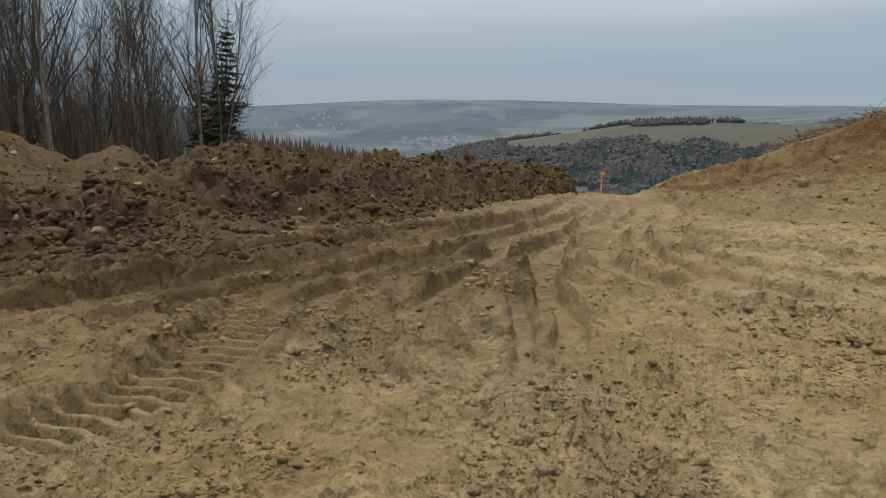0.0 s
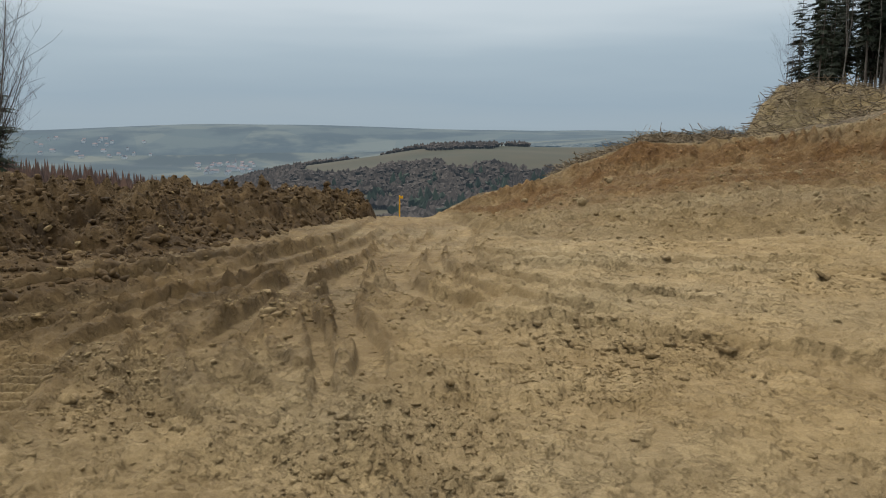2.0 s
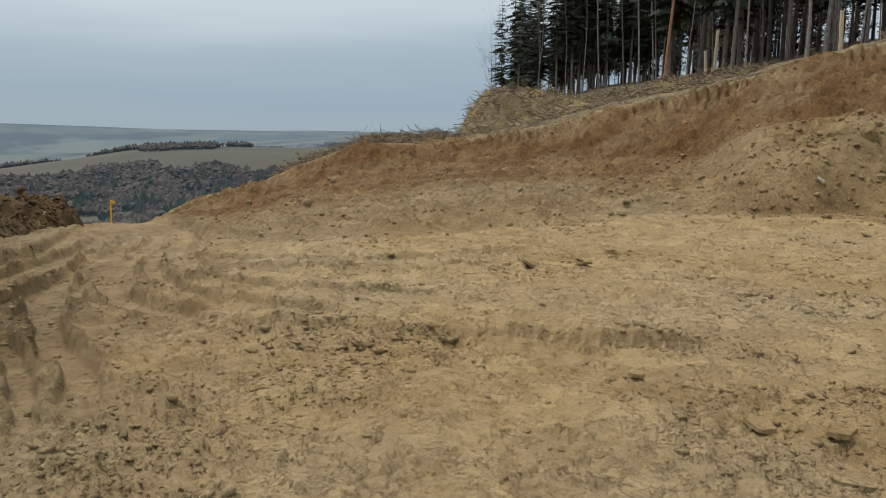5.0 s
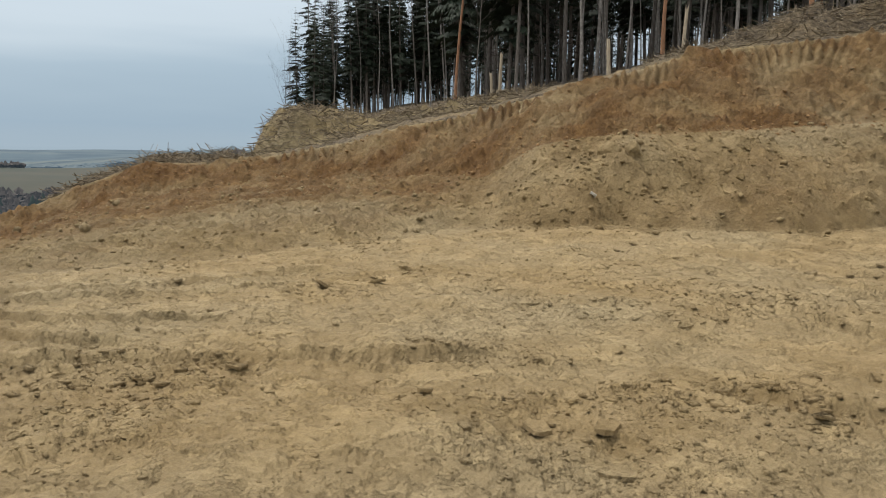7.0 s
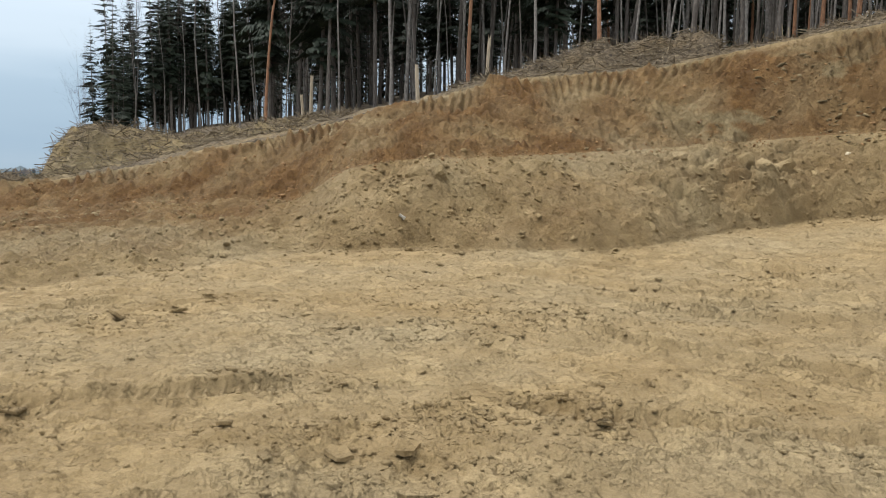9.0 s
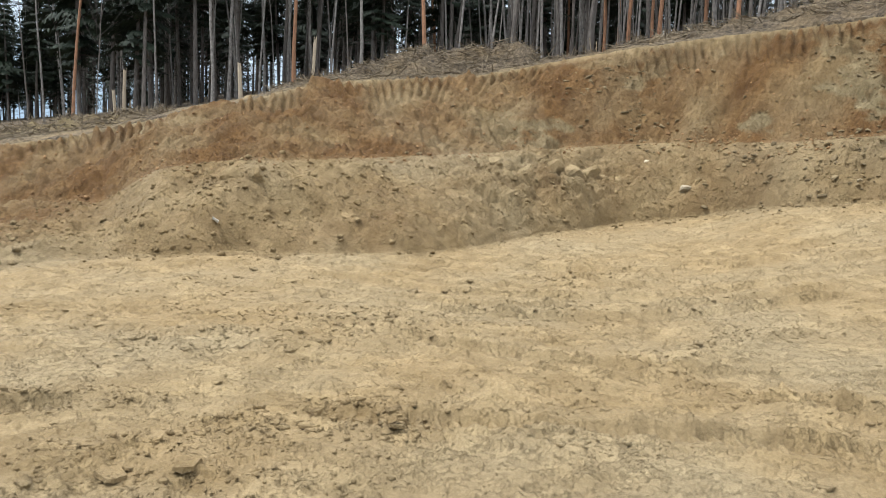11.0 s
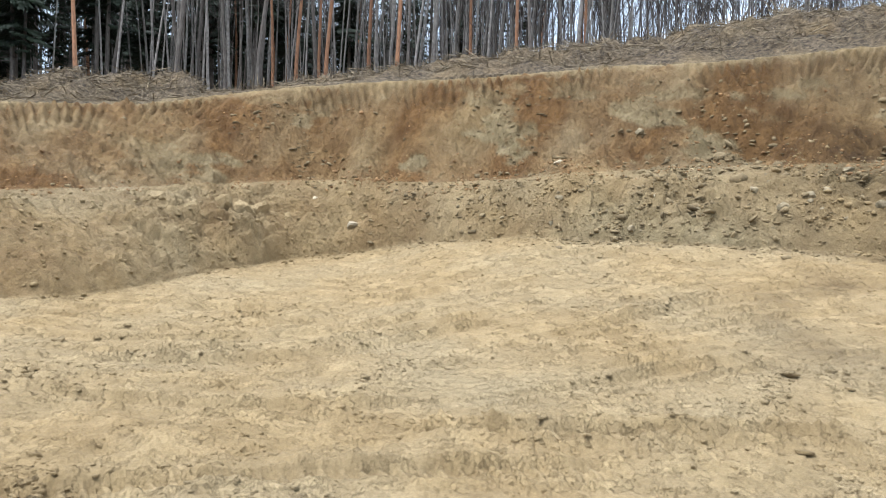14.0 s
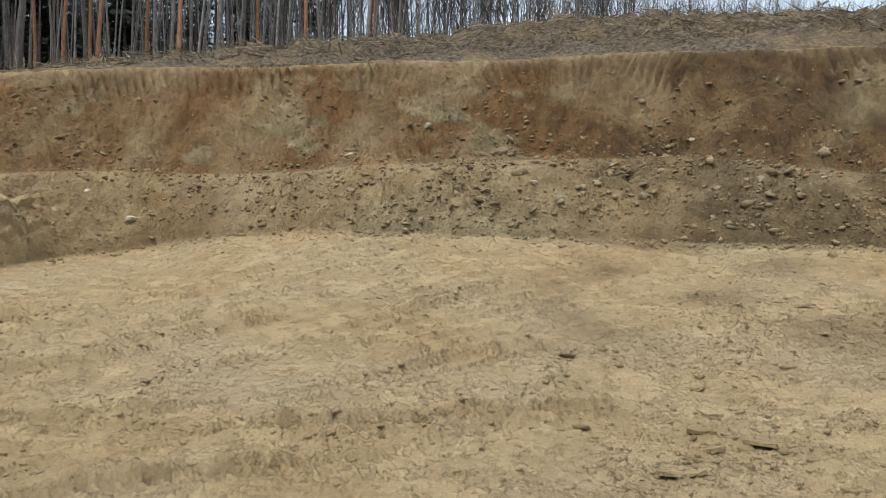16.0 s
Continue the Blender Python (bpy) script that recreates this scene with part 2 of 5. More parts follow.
# foot of the cut bank; before it the floor
H = [-180, -120, -60, -29.6, -19.3, -9, 0.6, 6, 9, 12.6, 15, 17, 19.9, 26.5, 35, 42, 51, 57, 65, 71.5, 77, 81, 86, 90.5, 94.5, 97, 103, 105, 115, 128, 139.5, 180]
TOE_D = line(H, [14, 13, 12, 12, 12, 13, 16, 20, 23, 23.5, 19, 14.5, 12.6, 12.1, 12.4, 13.1, 14.1, 13.9, 13.9, 13.9, 15.0, 16.6, 18.6, 19.3, 18.9, 18, 17, 16.6, 16.1, 16.1, 16.2, 16])
TOE_Z = line(H, [0.6, 0, 0, -0.02, -0.02, -0.06, -0.3, -0.75, -1.0, -1.06, -0.6, -0.28, -0.15, -0.05, 0.03, 0.11, 0.3, 0.33, 0.35, 0.37, 0.39, 0.57, 0.73, 0.9, 1.15, 1.28, 1.42, 1.42, 1.38, 1.32, 1.33, 1.0])
# top of the lower slope
H = [12.6, 16, 20, 26, 34.6, 43, 51.4, 54.5, 59, 63, 70, 78.7, 85.5, 90, 96.8, 102.5, 105, 112, 120, 128, 139.3, 180]
BENCH_D = line(H, [23.8, 23.5, 22.5, 22.3, 22.1, 20.5, 18, 16.3, 16, 16.1, 17.5, 19.8, 20.7, 20.7, 19.1, 18.4, 18, 17.7, 17.7, 17.7, 17.7, 18])
BENCH_Z = line(H, [-1.08, -0.85, -0.62, 0.15, 0.68, 0.85, 1.0, 1.7, 1.93, 1.95, 2.1, 2.35, 2.61, 2.68, 2.62, 2.71, 2.8, 2.93, 3.0, 3.06, 2.66, 2.4])
# edge of the cut bank
H = [12.6, 13.4, 17.8, 20, 21, 24, 26.6, 28.6, 34.5, 42.4, 45.2, 51.2, 53.2, 59.4, 65, 65.6, 76.4, 78.3, 83, 87, 92.8, 101.8, 104, 108.5, 113.8, 123, 128, 139, 180]
CREST_D = line(H, [24.2, 24.3, 25, 25, 25, 25, 25, 25, 25, 24.1, 24, 22.6, 22.5, 22.1, 22.4, 22.7, 23.7, 23.8, 23.5, 23.3, 22.5, 21.5, 21.1, 21.1, 20.5, 20.2, 20.1, 20.2, 21], 0.4)
CREST_Z = line(H, [-1.12, -1.11, -0.4, -0.3, -0.03, 0.53, 0.95, 1.13, 1.27, 1.9, 2.3, 2.67, 2.95, 3.5, 4.19, 4.26, 4.68, 4.84, 5.16, 5.39, 5.49, 5.58, 5.56, 5.7, 5.6, 5.7, 5.66, 5.57, 5.0], 0.4)
# rise of the woodland floor behind it
H = [-180, 10, 28, 33, 37, 44, 52, 64, 79, 92, 104, 115, 128, 180]
BEHIND = line(H, [-0.1, -0.2, -0.16, -0.08, 0.03, 0.075, 0.085, 0.115, 0.135, 0.14, 0.15, 0.13, 0.12, 0.05])

# the far land: heights by distance ring and heading
FAR_H = [-180, -60, -30, -14, -3, 3, 9, 13, 18, 25, 32, 38, 60, 180]
FAR = [
    (60, [-3, -4, -5, -6, -7, -7.5, -8, -8, -7, -5, -2, 3, 8, 2]),
    (120, [-5, -8, -9, -11, -14, -16, -18, -18, -16, -12, -5, 4, 13, 4]),
    (250, [-8, -14, -19, -23, -31, -36, -38, -38, -36, -28, -10, 2, 16, 8]),
    (500, [-20, -60, -70, -75, -62, -54, -49, -47, -46, -42, -18, 0, 16, 8]),
    (900, [-30, -110, -110, -115, -66, -39, -28, -19, -17, -25, -8, 0, 10, 0]),
    (1400, [-30, -135, -140, -145, -140, -112, -84, -64, -52, -34, -12, -4, 0, -20]),
    (2200, [-40, -140, -150, -150, -150, -142, -130, -110, -72, -38, -16, -8, 0, -40]),
    (2700, [-30, -110, -115, -118, -126, -120, -110, -90, -62, -34, -18, -8, 0, -40]),
    (3600, [-20, -30, -30, -31, 8, 9, 2, -6, -11, -16, -10, -4, 0, -30]),
    (4700, [-30, -40, -40, -40, -12, -12, -12, -10, -10, -8, -6, -4, 0, -30]),
]
FAR_LINES = [(r, line(FAR_H, v, 1.5)) for r, v in FAR]

# places where the dried crust has broken into plates, and where it is churned up: x, y, size
CRUSTS = [(3.75, 2.2, 0.9), (3.2, 1.5, 0.7), (5.3, 1.65, 0.7), (4.6, 2.3, 0.6), (5.35, -4.5, 1.1), (4.7, -3.7, 0.7), (2.7, 5.5, 0.7), (2.2, 4.4, 0.6), (3.1, 4.9, 0.5), (0.55, 3.1, 0.6), (6.4, -1.9, 0.5), (0.9, 4.0, 0.5)]
CRUMBLES = [(9.6, 1.5, 1.1), (8.6, 2.6, 0.9), (10.2, -0.6, 0.8), (8.2, -7.6, 1.5), (7.2, -6.0, 1.0), (11.0, -4.2, 0.9), (1.0, 7.8, 0.8), (0.3, 7.0, 0.7), (-0.75, 5.3, 0.5), (-0.7, 4.5, 0.4), (1.2, 4.65, 0.3), (0.5, 3.7, 0.4), (0.75, 2.9, 0.5), (6.8, 4.2, 0.7), (7.8, 3.2, 0.6), (5.6, 6.8, 0.6), (-2.4, 5.0, 0.9), (-3.2, 4.4, 1.0), (6.3, -2.8, 0.6), (12.2, 1.0, 0.8)]

# ruts and tyre tracks pressed into the floor: points, width, depth, spacing of the lugs (0: none)
TRACKS = [
    ([(-1.95, 3.2), (-1.55, 4.1), (-1.42, 5.0), (-1.44, 6.1)], 0.54, 0.07, 0.155),
    ([(-3.4, 5.3), (-2.9, 6.4), (-2.0, 7.6), (-0.9, 8.8)], 0.30, 0.10, 0.0),
    ([(-5.5, 5.6), (-3.0, 7.2), (-0.9, 9.2), (0.6, 11.3), (2.2, 15), (4.0, 22.5)], 0.42, 0.12, 0.0),
    ([(-5.5, 4.7), (-2.9, 6.2), (-0.4, 8.4), (1.2, 11.2), (2.8, 15), (4.5, 22.5)], 0.40, 0.11, 0.0),
    ([(-0.62, 6.4), (-0.62, 5.6), (-0.48, 4.7), (-0.25, 4.1)], 0.24, 0.032, 0.10),
    ([(-0.30, 6.5), (-0.22, 5.6), (0.02, 4.9), (0.25, 4.5)], 0.26, 0.032, 0.09),
    ([(0.10, 6.5), (0.12, 5.8), (0.32, 4.9)], 0.18, 0.02, 0.09),
    ([(0.55, 6.9), (0.58, 5.7), (0.48, 4.4)], 0.14, 0.025, 0.0),
    ([(0.86, 6.3), (0.90, 5.4), (0.78, 4.7)], 0.22, 0.03, 0.0),
    ([(0.3, 7.6), (0.9, 9.5), (1.9, 12.4), (3.4, 17), (4.7, 23)], 0.34, 0.08, 0.0),
    ([(0.8, 7.0), (1.3, 9.2), (2.5, 12.4), (3.9, 17), (5.0, 23)], 0.30, 0.07, 0.0),
    ([(2.1, 6.6), (1.7, 8.0), (2.0, 10), (3.2, 13), (4.7, 18), (5.3, 23)], 0.30, 0.06, 0.0),
    ([(7, 7.8), (4.2, 9.0), (3.1, 11), (4.0, 14), (5.4, 20)], 0.30, 0.05, 0.0),
    ([(8, 6.6), (4.8, 7.9), (3.0, 9.5), (3.4, 12)], 0.30, 0.04, 0.0),
    ([(5.0, 3.6), (3.2, 5.3), (2.0, 6.4), (1.1, 8.4)], 0.28, 0.035, 0.12),
    ([(6.72, -0.7), (6.62, -1.3), (6.45, -2.7), (6.1, -4.4)], 0.36, 0.07, 0.26),
    ([(7.9, 2.6), (7.4, 0.6), (7.6, -1.8), (8.6, -5)], 0.32, 0.04, 0.0),
    ([(5.3, 2.3), (5.25, 1.4), (5.6, -0.2), (5.7, -2.4)], 0.34, 0.035, 0.13),
    ([(10.5, 4), (10.2, 1.5), (11.4, -1.5), (13.2, -4.5)], 0.40, 0.03, 0.0),
    ([(9.4, 3.4), (9.2, 1.0), (10.3, -1.8), (12.2, -5)], 0.40, 0.03, 0.0),
    ([(12.6, 2.2), (12.9, -0.4), (14.3, -3.2), (15, -6)], 0.45, 0.035, 0.0),
    ([(8.4, -2), (9.6, -4.2), (10.2, -7.5), (9.4, -11)], 0.36, 0.03, 0.0),
    ([(9.6, -1.6), (10.9, -4.2), (11.6, -7.5), (10.8, -11)], 0.36, 0.03, 0.0),
]


for k in range(9):
    a = k / 8
    TRACKS.append(([(-4.8 + 9.0 * a, 5.0 + 1.2 * a), (-2.4 + 5.4 * a, 6.7 + 1.0 * a), (-0.3 + 3.0 * a, 8.9 + 0.3 * a), (1.0 + 2.2 * a, 11.6), (2.4 + 2.2 * a, 15), (4.0 + 1.4 * a, 22.5)], 0.24, 0.032 + 0.012 * (k % 3), 0.0))
for k in range(6):
    a = k / 5
    TRACKS.append(([(9.5 + 3.0 * a, 5.0 - 0.3 * a), (9.0 + 3.4 * a, 1.6), (10.0 + 3.6 * a, -1.6), (11.8 + 3.4 * a, -5.4 - 0.6 * a)], 0.34, 0.016, 0.0))
for k in range(7):
    a = k / 6
    TRACKS.append(([(6.8 + 1.6 * a, -0.2 - 0.8 * a), (7.6 + 2.2 * a, -3.0), (8.4 + 2.6 * a, -6.4), (7.4 + 2.8 * a, -11)], 0.3, 0.014, 0.0))


def spline(points):
    p = [Vector(q) for q in points]
    p = [2 * p[0] - p[1], *p, 2 * p[-1] - p[-2]]
    out = []
    for a, b, c, d in zip(p, p[1:], p[2:], p[3:]):
        for k in range(6):
            t = k / 6
            out.append(0.5 * (2 * b + (c - a) * t + (2 * a - 5 * b + 4 * c - d) * t * t + (3 * b - a - 3 * c + d) * t**3))
    return np.array([tuple(v) for v in out + [p[-2]]])


TRACK_LINES = [spline(points) for points, *_ in TRACKS]


def pressed(x, y, z):
    """The floor with its ruts, and how much of each place is pressed smooth."""
    smooth, ridge, pit, wall = (np.zeros(x.shape) for _ in range(4))
    for k, (points, width, depth, lug) in enumerate(TRACKS):
        q = TRACK_LINES[k]
        box = (x > q[:, 0].min() - 1) & (x < q[:, 0].max() + 1) & (y > q[:, 1].min() - 1) & (y < q[:, 1].max() + 1)
        if not box.any():
            continue
        px, py = x[box], y[box]
        far, along, run = np.full(px.shape, 9.0), np.zeros(px.shape), 0.0
        for (ax, ay), (bx, by) in zip(q, q[1:]):
            size = math.hypot(bx - ax, by - ay)
            t = ((px - ax) * (bx - ax) + (py - ay) * (by - ay)) / size**2
            tc = np.clip(t, 0, 1)
            d = np.hypot(px - ax - tc * (bx - ax), py - ay - tc * (by - ay))
            near = d < far
            along = np.where(near, run + t * size, along)
            far = np.where(near, d, far)
            run += size
        ends = step(along, -0.1, 0.4) * step(run - along, -0.1, 0.4)
        wob = far + 0.04 * perlin(px * 3, py * 3, 40 + k)
        bed = 1 - step(wob, 0.40 * width, 0.56 * width)
        lip = np.exp(-(((wob - 0.68 * width) / (0.17 * width)) ** 2))
        lumpy = 0.35 + (1.5 * clods(px, py, 0.17, 60 + k) + 1.1 * clods(px, py, 0.085, 61 + k)) * step(14 - np.hypot(px, py), 0, 6)
        ends = ends * (1 - 0.6 * step(np.hypot(px, py), 12, 20))
        hole = 1.3 * depth * bed
        if lug:
            wave = np.abs(((along + 0.25 * far) / lug) % 1 - 0.5) * 2
            hole = hole - bed * (1.0 * depth * step(wave, 0.52, 0.72))
        pit[box] = np.maximum(pit[box], hole * ends)
        wall[box] = np.maximum(wall[box], 0.62 * depth * lip * lumpy * ends)
        smooth[box] = np.maximum(smooth[box], bed * ends)
        ridge[box] = np.maximum(ridge[box], lip * ends)
    return z + wall * (1 - smooth) - pit, smooth, ridge


def land(head, r, detail=True):
    """Height of the ground, and its zones, at headings (degrees) and distances from the start."""
    x, y = r * np.sin(np.radians(head)), r * np.cos(np.radians(head))
    td, tz, bd, bz = at(TOE_D, head), at(TOE_Z, head), at(BENCH_D, head), at(BENCH_Z, head)
    cd, cz = at(CREST_D, head), at(CREST_Z, head)
    right = step(head, 12.6, 15)
    if detail:
        n1 = fbm(x * 0.9, y * 0.9, 3, 3)
        cd = cd + right * (0.22 * n1 + 0.10 * perlin(x * 3.1, y * 3.1, 5))
        bd = bd + right * 0.35 * fbm(x * 0.7, y * 0.7, 2, 9)
        td = td + right * 0.25 * fbm(x * 0.8, y * 0.8, 3, 12)
    floor = tz * np.clip((r - 6.0) / (td - 6.0), 0, 1.0) ** 1.5
    # left of the road the land falls away behind the floor
    down = tz - 0.155 * (r - td) - 0.02 * np.clip(r - td - 4, 0, 60)
    low = np.where(r < td, floor, down)
    t1 = np.clip((r - td) / (bd - td), 0, 1)
    t2 = np.clip((r - bd) / (cd - bd), 0, 1)
    steep = step(head, 48, 56)
    lower = tz + (bz - tz) * (t1 ** (1 - 0.25 * steep))
    face = np.clip(t2, 0, 1)
    hard = step(head, 22, 30)
    # the cut: a ledge, then a steep face
    face = (1 - hard) * face + hard * (0.16 * face + 0.34 * step(face, 0.12, 1.0) + 0.5 * np.clip((face - 0.12) / 0.88, 0, 1))
    upper = bz + (cz - bz) * face
    back = cz + at(BEHIND, head) * np.clip(r - cd, 0, 45)
    high = np.where(r < td, floor, np.where(r < bd, lower, np.where(r < cd, upper, back)))
    z = low * (1 - right) + high * right
    on_low, on_up = (r > td) & (r < bd), (r >= bd) & (r < cd)
    zones = {"red": 0 * z, "grey": 0 * z, "dark_earth": 0 * z, "mulch": 0 * z}
    # the far land takes over beyond the place
    if detail:
        arc = np.radians(head) * 19
        rock = (0.08 + 0.2 * step(head, 74, 79) + np.exp(-(((head - 81.5) / 5) ** 2)) + step(head, 92, 104) * step(fbm(x * 0.5, y * 0.5, 2, 21), -0.35, 0.2)) * step(head, 50, 60)
        rock = np.clip(rock, 0, 1.1)
        seam_rock = step(fbm(arc * 0.34 + 0.2 * z, z * 0.7, 5, 73, 0.65), 0.24, 0.5) * step(head, 70, 84) + 0.25
        rocky = on_low * right * np.clip(np.minimum(r - td, bd - r) / 0.5, 0, 1)
        along, up_ = 0.82 * arc + 0.57 * 0.72 * (r + z), -0.57 * arc + 0.82 * 0.72 * (r + z)
        blocks = 0.20 * shards(along * 1.2 + 0.4 * n1, up_ * 2.2, 23) + 0.09 * shards(along * 2.4, up_ * 4.6, 24)
        spoil = (1 - step(head, 50, 58)) * (0.11 * clods(x, y, 0.42, 86) + 0.07 * clods(x, y, 0.2, 87) + 0.04 * clods(x, y, 0.1, 88))
        z = z + rocky * (spoil + rock * blocks + 0.13 * n1 + 0.05 * fbm(x * 3, y * 3, 4, 29, 0.6) + (0.04 + 0.08 * rock) * (clods(arc, 0.72 * (r + z), 0.26, 25) + 0.6 * clods(arc, 0.72 * (r + z), 0.13, 26)))
        z = z + on_up * right * np.clip(np.minimum(r - bd, cd - r) / 0.35, 0, 1) * (0.22 * n1 + 0.10 * fbm(x * 4, y * 4, 4, 27, 0.6) + 0.13 * clods(arc, z, 0.24, 28) + 0.07 * clods(arc, z, 0.12, 30) + 0.6 * seam_rock * blocks)
        # grooves of the excavator's bucket below the edge
        slant = arc + 0.9 * (cz - z) * perlin(arc * 0.25, 0 * arc, 33) + 0.12 * perlin(arc * 1.3, z, 35)
        tooth = np.abs((slant / 0.22) % 1 - 0.5) * 2
        swipe = step(perlin(arc * 0.45, 0 * arc + 4, 31), -0.25, 0.05) * step(head, 30, 40)
        reach = 0.40 + 0.25 * perlin(arc * 0.9, 0 * arc, 34)
        groove = swipe * on_up * step(t2, 1 - reach, 1.05 - 0.5 * reach) * right
        z = z - 0.17 * groove * step(tooth, 0.25, 0.8) * np.clip((cd - r) / 0.15, 0, 1)
        # floor
        on_floor = (1 - step(r, td - 0.5, td + 0.3)) * 1.0
        dent, smooth, ridges = pressed(x, y, 0 * x)
        z = z + dent * on_floor
        whole, on_floor = on_floor, on_floor * (1 - 0.85 * smooth)
        rough = step(fbm(x * 0.32, y * 0.32, 3, 50), 0.0, 0.42)
        left = 1 - step(head, 8, 30)
        z = z + on_floor * (0.05 * fbm(x * 0.7, y * 0.7, 3, 52) + (0.013 + 0.018 * left) * fbm(x * 5, y * 5, 4, 56, 0.6) + 0.022 * np.abs(fbm((0.5 * x + 0.9 * y) * 1.1, (0.9 * x - 0.5 * y) * 5, 2, 57)))
        lumps = clods(x, y, 0.20, 58) * 0.06 + clods(x, y, 0.09, 59) * 0.045
        crisp = step(perlin(x * 1.1, y * 1.1, 61), 0.12, 0.4)
        z = z + on_floor * lumps * np.clip(0.03 + 0.6 * crisp * (rough + 0.15 * left), 0, 1)
        z = z + on_floor * (0.018 * step(fbm(x * 1.5, y * 1.5, 5, 91, 0.6), 0.10, 0.15) + 0.014 * step(fbm(x * 3.1, y * 3.1, 4, 92, 0.65), 0.2, 0.27) + 0.02 * clods(x, y, 0.075, 93) * step(fbm(x * 0.8, y * 0.8, 3, 94), 0.1, 0.35))
        # dried crust in curling flakes
        f1, f2, own = cells(x * 5.5 + 0.3 * perlin(x * 4, y * 4, 67), y * 5.5, 64)
        crust = step(perlin(x * 0.55 + 3, y * 0.55, 66), 0.12, 0.3) * step(head, 20, 40) * 0.7
        for cx, cy, size in CRUSTS:
            crust = np.maximum(crust, 1 - step(np.hypot(x - cx, y - cy) + 0.35 * perlin(x * 2.2, y * 2.2, 68), 0.5 * size, size))
        crust = crust * on_floor
        z = z + crust * (0.020 * (own - 0.35) * step(f2 - f1, 0.02, 0.10) + 0.03 * f1 * f1 - 0.016 * (1 - step(f2 - f1, 0.0, 0.06)))
        crumb = 0 * z
        for cx, cy, size in CRUMBLES:
            crumb = np.maximum(crumb, 1 - step(np.hypot(x - cx, y - cy) + 0.4 * perlin(x * 2.5, y * 2.5, 69), 0.4 * size, size))
        z = z + on_floor * crumb * (0.035 * clods(x, y, 0.17, 71) + 0.035 * clods(x, y, 0.08, 72) + 0.03 * fbm(x * 6, y * 6, 3, 74, 0.6))
        on_floor = whole
        # soils
        warm = fbm(x * 0.5, y * 0.5, 3, 70)
        up = on_up * right
        edge = step(cd - r, 0.0, 0.25)
        zones["red"] = np.clip(up * edge * np.clip(0.75 + 0.6 * warm, 0, 1) + right * on_low * (1 - step(head, 46, 56)) * np.clip(step(t1, 0.15, 0.65) * 0.8 + 0.45 * warm, 0, 0.95) + on_low * right * step(head, 50, 60) * np.clip(0.15 + 0.45 * warm, 0, 0.5), 0, 1)
        seam = step(fbm(arc * 0.34 + 0.2 * z, z * 0.7, 5, 73, 0.65), 0.24, 0.5) * step(head, 70, 84)
        zones["grey"] = np.clip(up * seam * edge * np.clip(0.8 - 0.9 * np.abs(t2 - 0.35), 0, 0.8) + on_low * right * rock * step(head, 96, 110) * np.clip(0.3 + 0.7 * warm, 0, 0.65) + 0.12 * on_floor * np.clip(perlin(x * 0.5, y * 0.5, 77), 0, 1), 0, 1)
        left_dark = (1 - step(head + 6 * perlin(x * 0.6, y * 0.6, 80), -2, 24)) * step(r, 2.4, 7.5)
        # groove bottoms, rut lips, the left floor and right bank take the dark colour
        zones["dark_earth"] = np.clip(on_floor * (0.68 * left_dark * (1 - 0.25 * smooth) + 0.5 * step(head, 114, 124) * step(r, 8, 11.5) * step(perlin(x * 0.5, y * 0.5, 83), -0.2, 0.3)) + (0.05 * smooth + (0.03 + 0.17 * (1 - step(head, 10, 36))) * ridges) * on_floor + up * (0.25 * step(head, 100, 125) + 0.55 * step(head, 117, 126)) * np.clip(warm + 0.7, 0, 1) + on_low * right * 0.6 * step(head, 114, 126) * np.clip(warm + 0.7, 0, 1) + 0.3 * groove * step(tooth, 0.4, 0.9), 0, 1)
        z = z + 0.10 * (r > cd + 0.05) * right * (clods(x, y, 0.35, 85) + n1)
        zones["mulch"] = (r > cd + 0.02) * right * np.clip(0.75 + 0.5 * warm, 0, 1)
    return x, y, z, zones


def far_land(head, r):
    x, y = r * np.sin(np.radians(head)), r * np.cos(np.radians(head))
    _, _, near, _ = land(head, np.minimum(r, 60), detail=False)
    ring = [np.log(28.0)] + [np.log(k) for k, _ in FAR_LINES]
    vals = [near] + [at(c, head) for _, c in FAR_LINES]
    z, lr = near.copy(), np.log(r)
    for (a, b), (va, vb) in zip(zip(ring, ring[1:]), zip(vals, vals[1:])):
        t = np.clip((lr - a) / (b - a), 0, 1)
        t = t * t * (3 - 2 * t) * 0.6 + t * 0.4
        if a < np.log(29.0):
            here = np.where(r < 60, near, vb)
        else:
            here = va + (vb - va) * t
        z = np.where(lr >= a, here, z)
    rough = np.clip((r - 80) / 400, 0, 1)
    return x, y, z + rough * (4 * fbm(x * 0.004, y * 0.004, 3, 90) * np.clip(r / 900, 0.2, 1.6) * step(3300 - r, 0, 900) + 5 * fbm(x * 0.0016, y * 0.0016, 2, 95))


